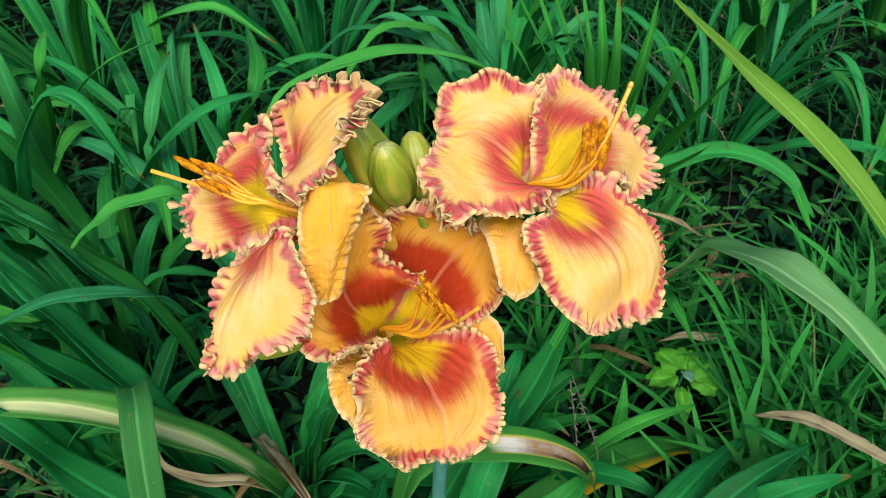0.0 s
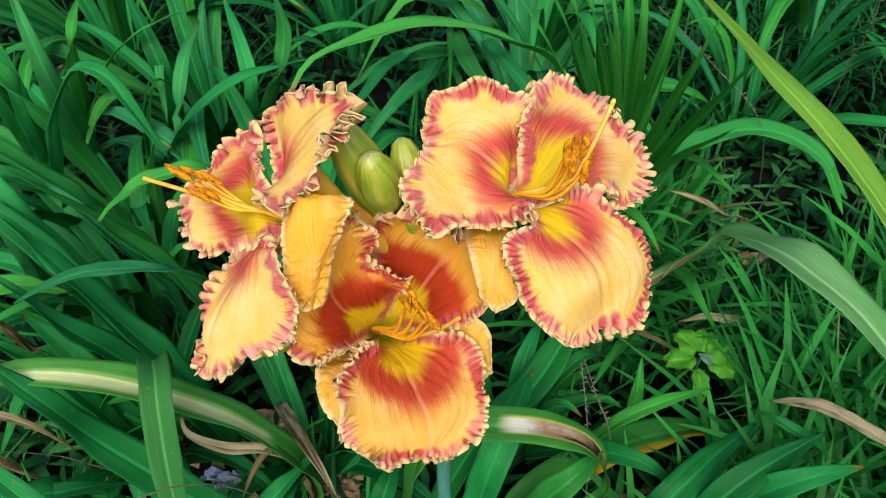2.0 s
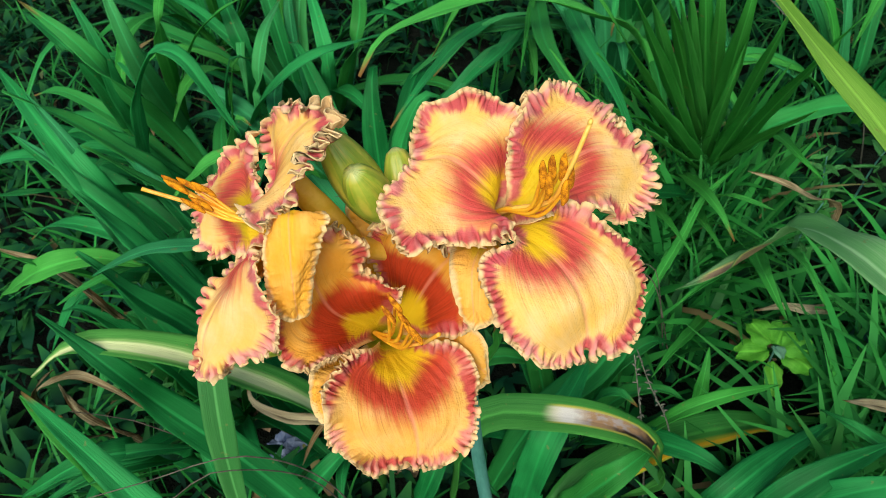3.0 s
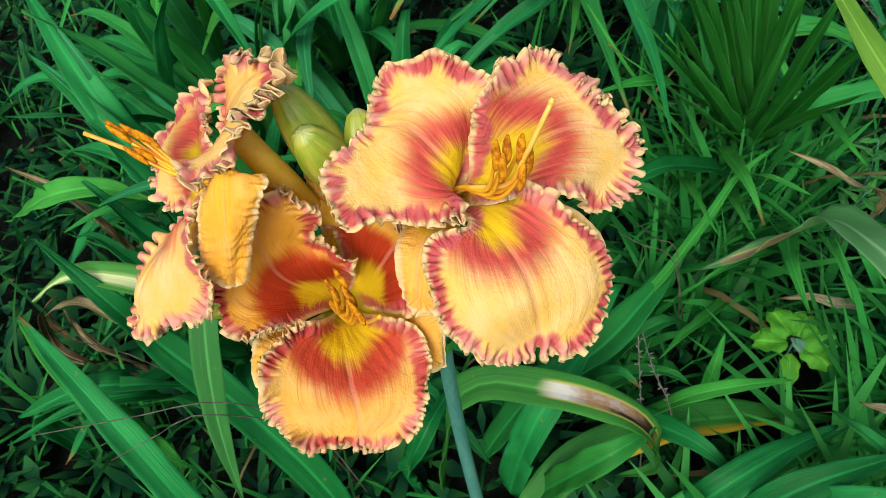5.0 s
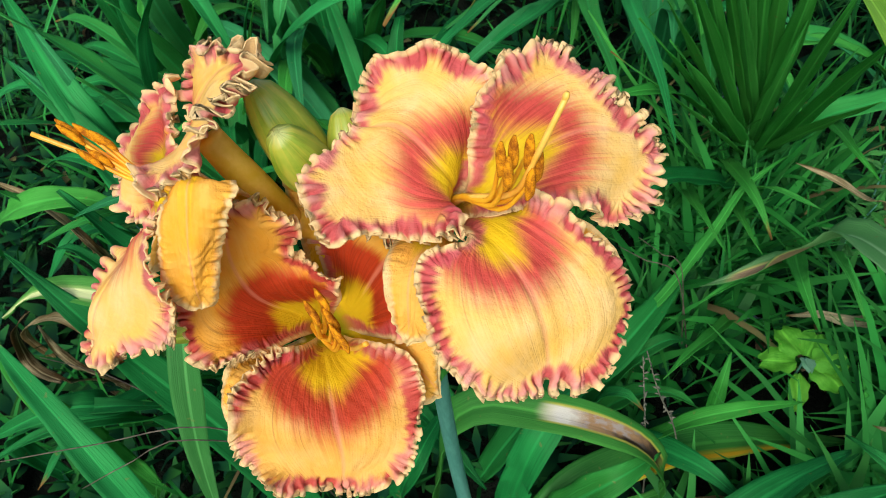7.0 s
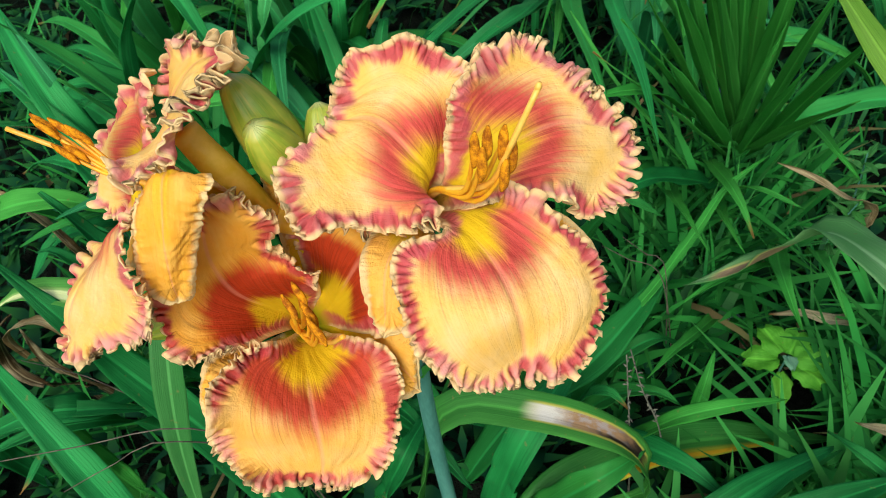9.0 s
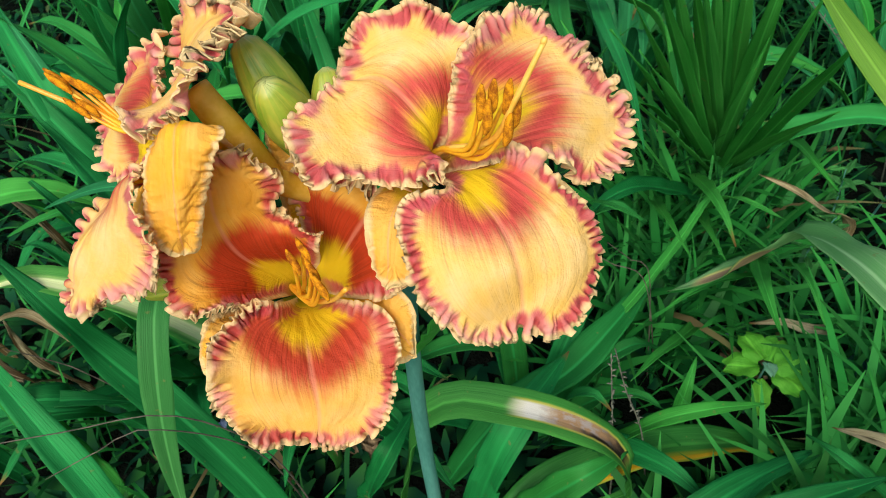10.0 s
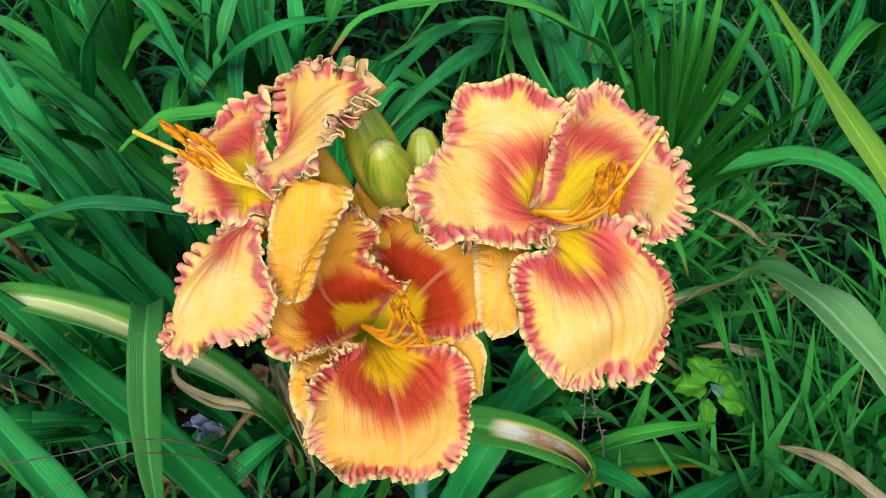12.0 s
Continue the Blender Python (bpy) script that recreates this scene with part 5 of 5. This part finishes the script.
def broad_weed(at, count, size, material, label, seed):
    rng = random.Random(seed)
    w = thing("broad_leaved_weed", at, label, "weed", "weeds in the grass")
    for k in range(count):
        a = rng.uniform(0, 2 * math.pi)
        r = rng.uniform(0.0, 0.6) * size
        leaf_blade(w, "leaf", (at[0] + r * math.cos(a), at[1] + r * math.sin(a), at[2] + rng.uniform(0.02, 0.09)), (math.cos(a + 0.5), math.sin(a + 0.5), rng.uniform(-0.1, 0.4)), size * rng.uniform(0.6, 1.1), size * rng.uniform(0.45, 0.7), material, seed=k)
    return w


broad_weed((0.53, 0.855, GROUND), 9, 0.06, TEAL, "dark bluish-green broad-leaved weed low in the grass", 1)
broad_weed((0.66, 0.95, GROUND), 7, 0.05, TEAL, "dark bluish-green broad-leaved weed low in the grass", 2)
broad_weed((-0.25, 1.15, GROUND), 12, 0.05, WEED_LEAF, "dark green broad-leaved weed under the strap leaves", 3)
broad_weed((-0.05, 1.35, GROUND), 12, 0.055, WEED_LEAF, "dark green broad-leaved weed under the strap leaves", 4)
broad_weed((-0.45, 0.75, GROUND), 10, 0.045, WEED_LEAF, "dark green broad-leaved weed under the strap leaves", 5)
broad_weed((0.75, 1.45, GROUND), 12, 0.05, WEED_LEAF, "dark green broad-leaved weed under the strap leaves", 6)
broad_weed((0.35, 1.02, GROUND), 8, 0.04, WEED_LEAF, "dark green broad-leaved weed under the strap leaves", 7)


def shoot(at, height, lean, seed):
    """An upright weed: one stem with narrow leaves all round it."""
    rng = random.Random(seed)
    w = thing("leafy_shoot", at, "upright weed shoot with narrow grey-green leaves", "weed", "shoots in the grass")
    top = (at[0] + lean[0], at[1] + lean[1], at[2] + height)
    tube(w, "stem", (at, (at[0] + 0.4 * lean[0], at[1] + 0.4 * lean[1], at[2] + 0.55 * height), top), (0.0022, 0.0016, 0.0009), SCAPE, "", 12, 7)
    for k in range(13):
        q = 0.25 + 0.75 * k / 12
        a = 2.4 * k + rng.uniform(-0.3, 0.3)
        leaf_blade(w, "leaf", (at[0] + q * lean[0], at[1] + q * lean[1], at[2] + q * height), (math.cos(a), math.sin(a), 0.5), 0.045 * (1.25 - 0.5 * q), 0.011, YOUNG, seed=k)
    return w


shoot((0.60, 1.27, GROUND), 0.22, (0.02, -0.05), 1)
shoot((0.52, 1.20, GROUND), 0.20, (-0.02, -0.03), 2)
shoot((0.78, 1.28, GROUND), 0.25, (0.02, -0.05), 3)
shoot((0.47, 1.10, GROUND), 0.18, (0.02, -0.02), 4)
shoot((-0.52, 0.62, GROUND), 0.18, (-0.02, -0.02), 5)
shoot((-0.62, 0.80, GROUND), 0.21, (0.01, -0.03), 6)


def seed_stalk(line, label, spikes, seed):
    rng = random.Random(seed)
    w = thing("seed_stalk", line[-1], label, "grass stalk", "seed stalks")
    tube(w, "stem", line, (0.0007, 0.0009, 0.0012, 0.0015), SEED, "", 26, 6)
    c, _, _ = spline(line, 60)
    for k in range(spikes):
        p = c[2 + k * 26 // spikes]
        a = rng.uniform(0, 2 * math.pi)
        q = p + np.array((0.006 * math.cos(a), 0.006 * math.sin(a), rng.uniform(-0.001, 0.006)))
        tube(w, "seed", (p, 0.5 * (p + q) + np.array((0, 0, 0.001)), q), (0.0005, 0.0013, 0.0004), SEED, "", 6, 5)
    return w


seed_stalk(((0.332, 1.262, 0.42), (0.424, 1.230, 0.34), (0.545, 1.243, 0.20), (0.62, 1.33, GROUND)), "thin grey-green grass stalk beaded with seeds", 26, 1)
seed_stalk(((0.656, 1.234, 0.50), (0.664, 1.240, 0.40), (0.695, 1.334, 0.25), (0.74, 1.46, GROUND)), "thin green grass stalk with a small seed head", 14, 2)
seed_stalk(((0.738, 1.234, 0.34), (0.751, 1.231, 0.25), (0.770, 1.245, 0.12), (0.79, 1.26, GROUND)), "thin green grass stalk with a small seed head", 12, 3)
seed_stalk(((0.202, 0.641, 0.28), (0.215, 0.614, 0.20), (0.226, 0.608, 0.10), (0.235, 0.61, GROUND)), "pale dry grass stalk beaded with seeds", 22, 4)
seed_stalk(((0.205, 0.649, 0.28), (0.225, 0.637, 0.22), (0.255, 0.648, 0.11), (0.28, 0.66, GROUND)), "pale dry grass stalk beaded with seeds", 18, 5)


def twig(line, label):
    w = thing("dry_twig", line[-1], label, "twig", "dry twigs")
    tube(w, "stem", line, (0.0005, 0.0009, 0.0012), TWIG, "", 24, 6)
    return w


twig(((-0.395, 0.328, 0.34), (-0.288, 0.367, 0.36), (-0.191, 0.414, 0.355), (-0.150, 0.46, 0.20), (-0.14, 0.48, GROUND)), "thin dry grass stem lying over the leaves")
twig(((-0.319, 0.337, 0.30), (-0.263, 0.369, 0.33), (-0.218, 0.400, 0.34), (-0.170, 0.46, 0.20), (-0.16, 0.49, GROUND)), "thin dry grass stem lying over the leaves")
twig(((-0.468, 0.460, 0.30), (-0.410, 0.461, 0.30), (-0.366, 0.465, 0.28), (-0.281, 0.467, 0.20), (-0.20, 0.48, GROUND)), "thin dry grass stem lying over the leaves")
twig(((0.168, 0.875, 0.20), (0.202, 0.852, 0.20), (0.231, 0.845, 0.18), (0.26, 0.84, GROUND)), "thin pale dead grass stem in the green")
twig(((0.144, 0.854, 0.20), (0.181, 0.838, 0.20), (0.228, 0.839, 0.17), (0.27, 0.85, GROUND)), "thin pale dead grass stem in the green")
twig(((-0.30, 0.95, 0.20), (-0.22, 0.93, 0.22), (-0.16, 0.95, 0.16), (-0.12, 0.98, GROUND)), "thin dark dead stem behind the blooms")


def litter(at, size, material, label, name, seed):
    """A crumpled scrap lying on the soil."""
    rng = np.random.RandomState(seed)
    n = 9
    x, y = np.meshgrid(np.linspace(-0.5, 0.5, n), np.linspace(-0.5, 0.5, n))
    z = 0.30 * rng.uniform(0, 1, (n, n)) * size
    x, y = x + 0.05 * rng.uniform(-1, 1, (n, n)), y + 0.05 * rng.uniform(-1, 1, (n, n))
    v = np.stack([at[0] + x * size, at[1] + y * size * 0.7, at[2] + z], axis=2).reshape(-1, 3)
    ob = part(name, v, grid_faces(n, n), material, None, smooth=False)
    thick = ob.modifiers.new("thickness", "SOLIDIFY")
    thick.thickness = 0.0008
    return tagged(ob, label, "litter", "scraps on the soil")


litter((0.87, 2.015, GROUND), 0.12, LITTER, "crumpled pale blue scrap among the leaves", "scrap", 1)
litter((-0.335, 0.605, GROUND), 0.07, LITTER, "crumpled pale blue scrap on the dark soil", "scrap", 2)
litter((0.35, 0.945, GROUND), 0.06, LITTER, "crumpled pale blue scrap on the dark soil", "scrap", 3)
litter((0.27, 1.50, GROUND), 0.08, LITTER, "crumpled pale blue scrap among the leaves", "scrap", 4)
litter((0.585, 1.14, GROUND), 0.07, STRAW, "dead curled brown leaf on the soil", "dead_leaf", 5)
litter((-0.42, 0.66, GROUND), 0.08, STRAW, "dead curled brown leaf on the soil", "dead_leaf", 6)
litter((-0.28, 0.72, GROUND), 0.07, STRAW, "dead curled brown leaf on the soil", "dead_leaf", 7)
litter((0.40, 0.90, GROUND), 0.07, STRAW, "dead curled brown leaf on the soil", "dead_leaf", 8)
litter((-0.15, 0.62, GROUND), 0.08, STRAW, "dead curled brown leaf on the soil", "dead_leaf", 9)
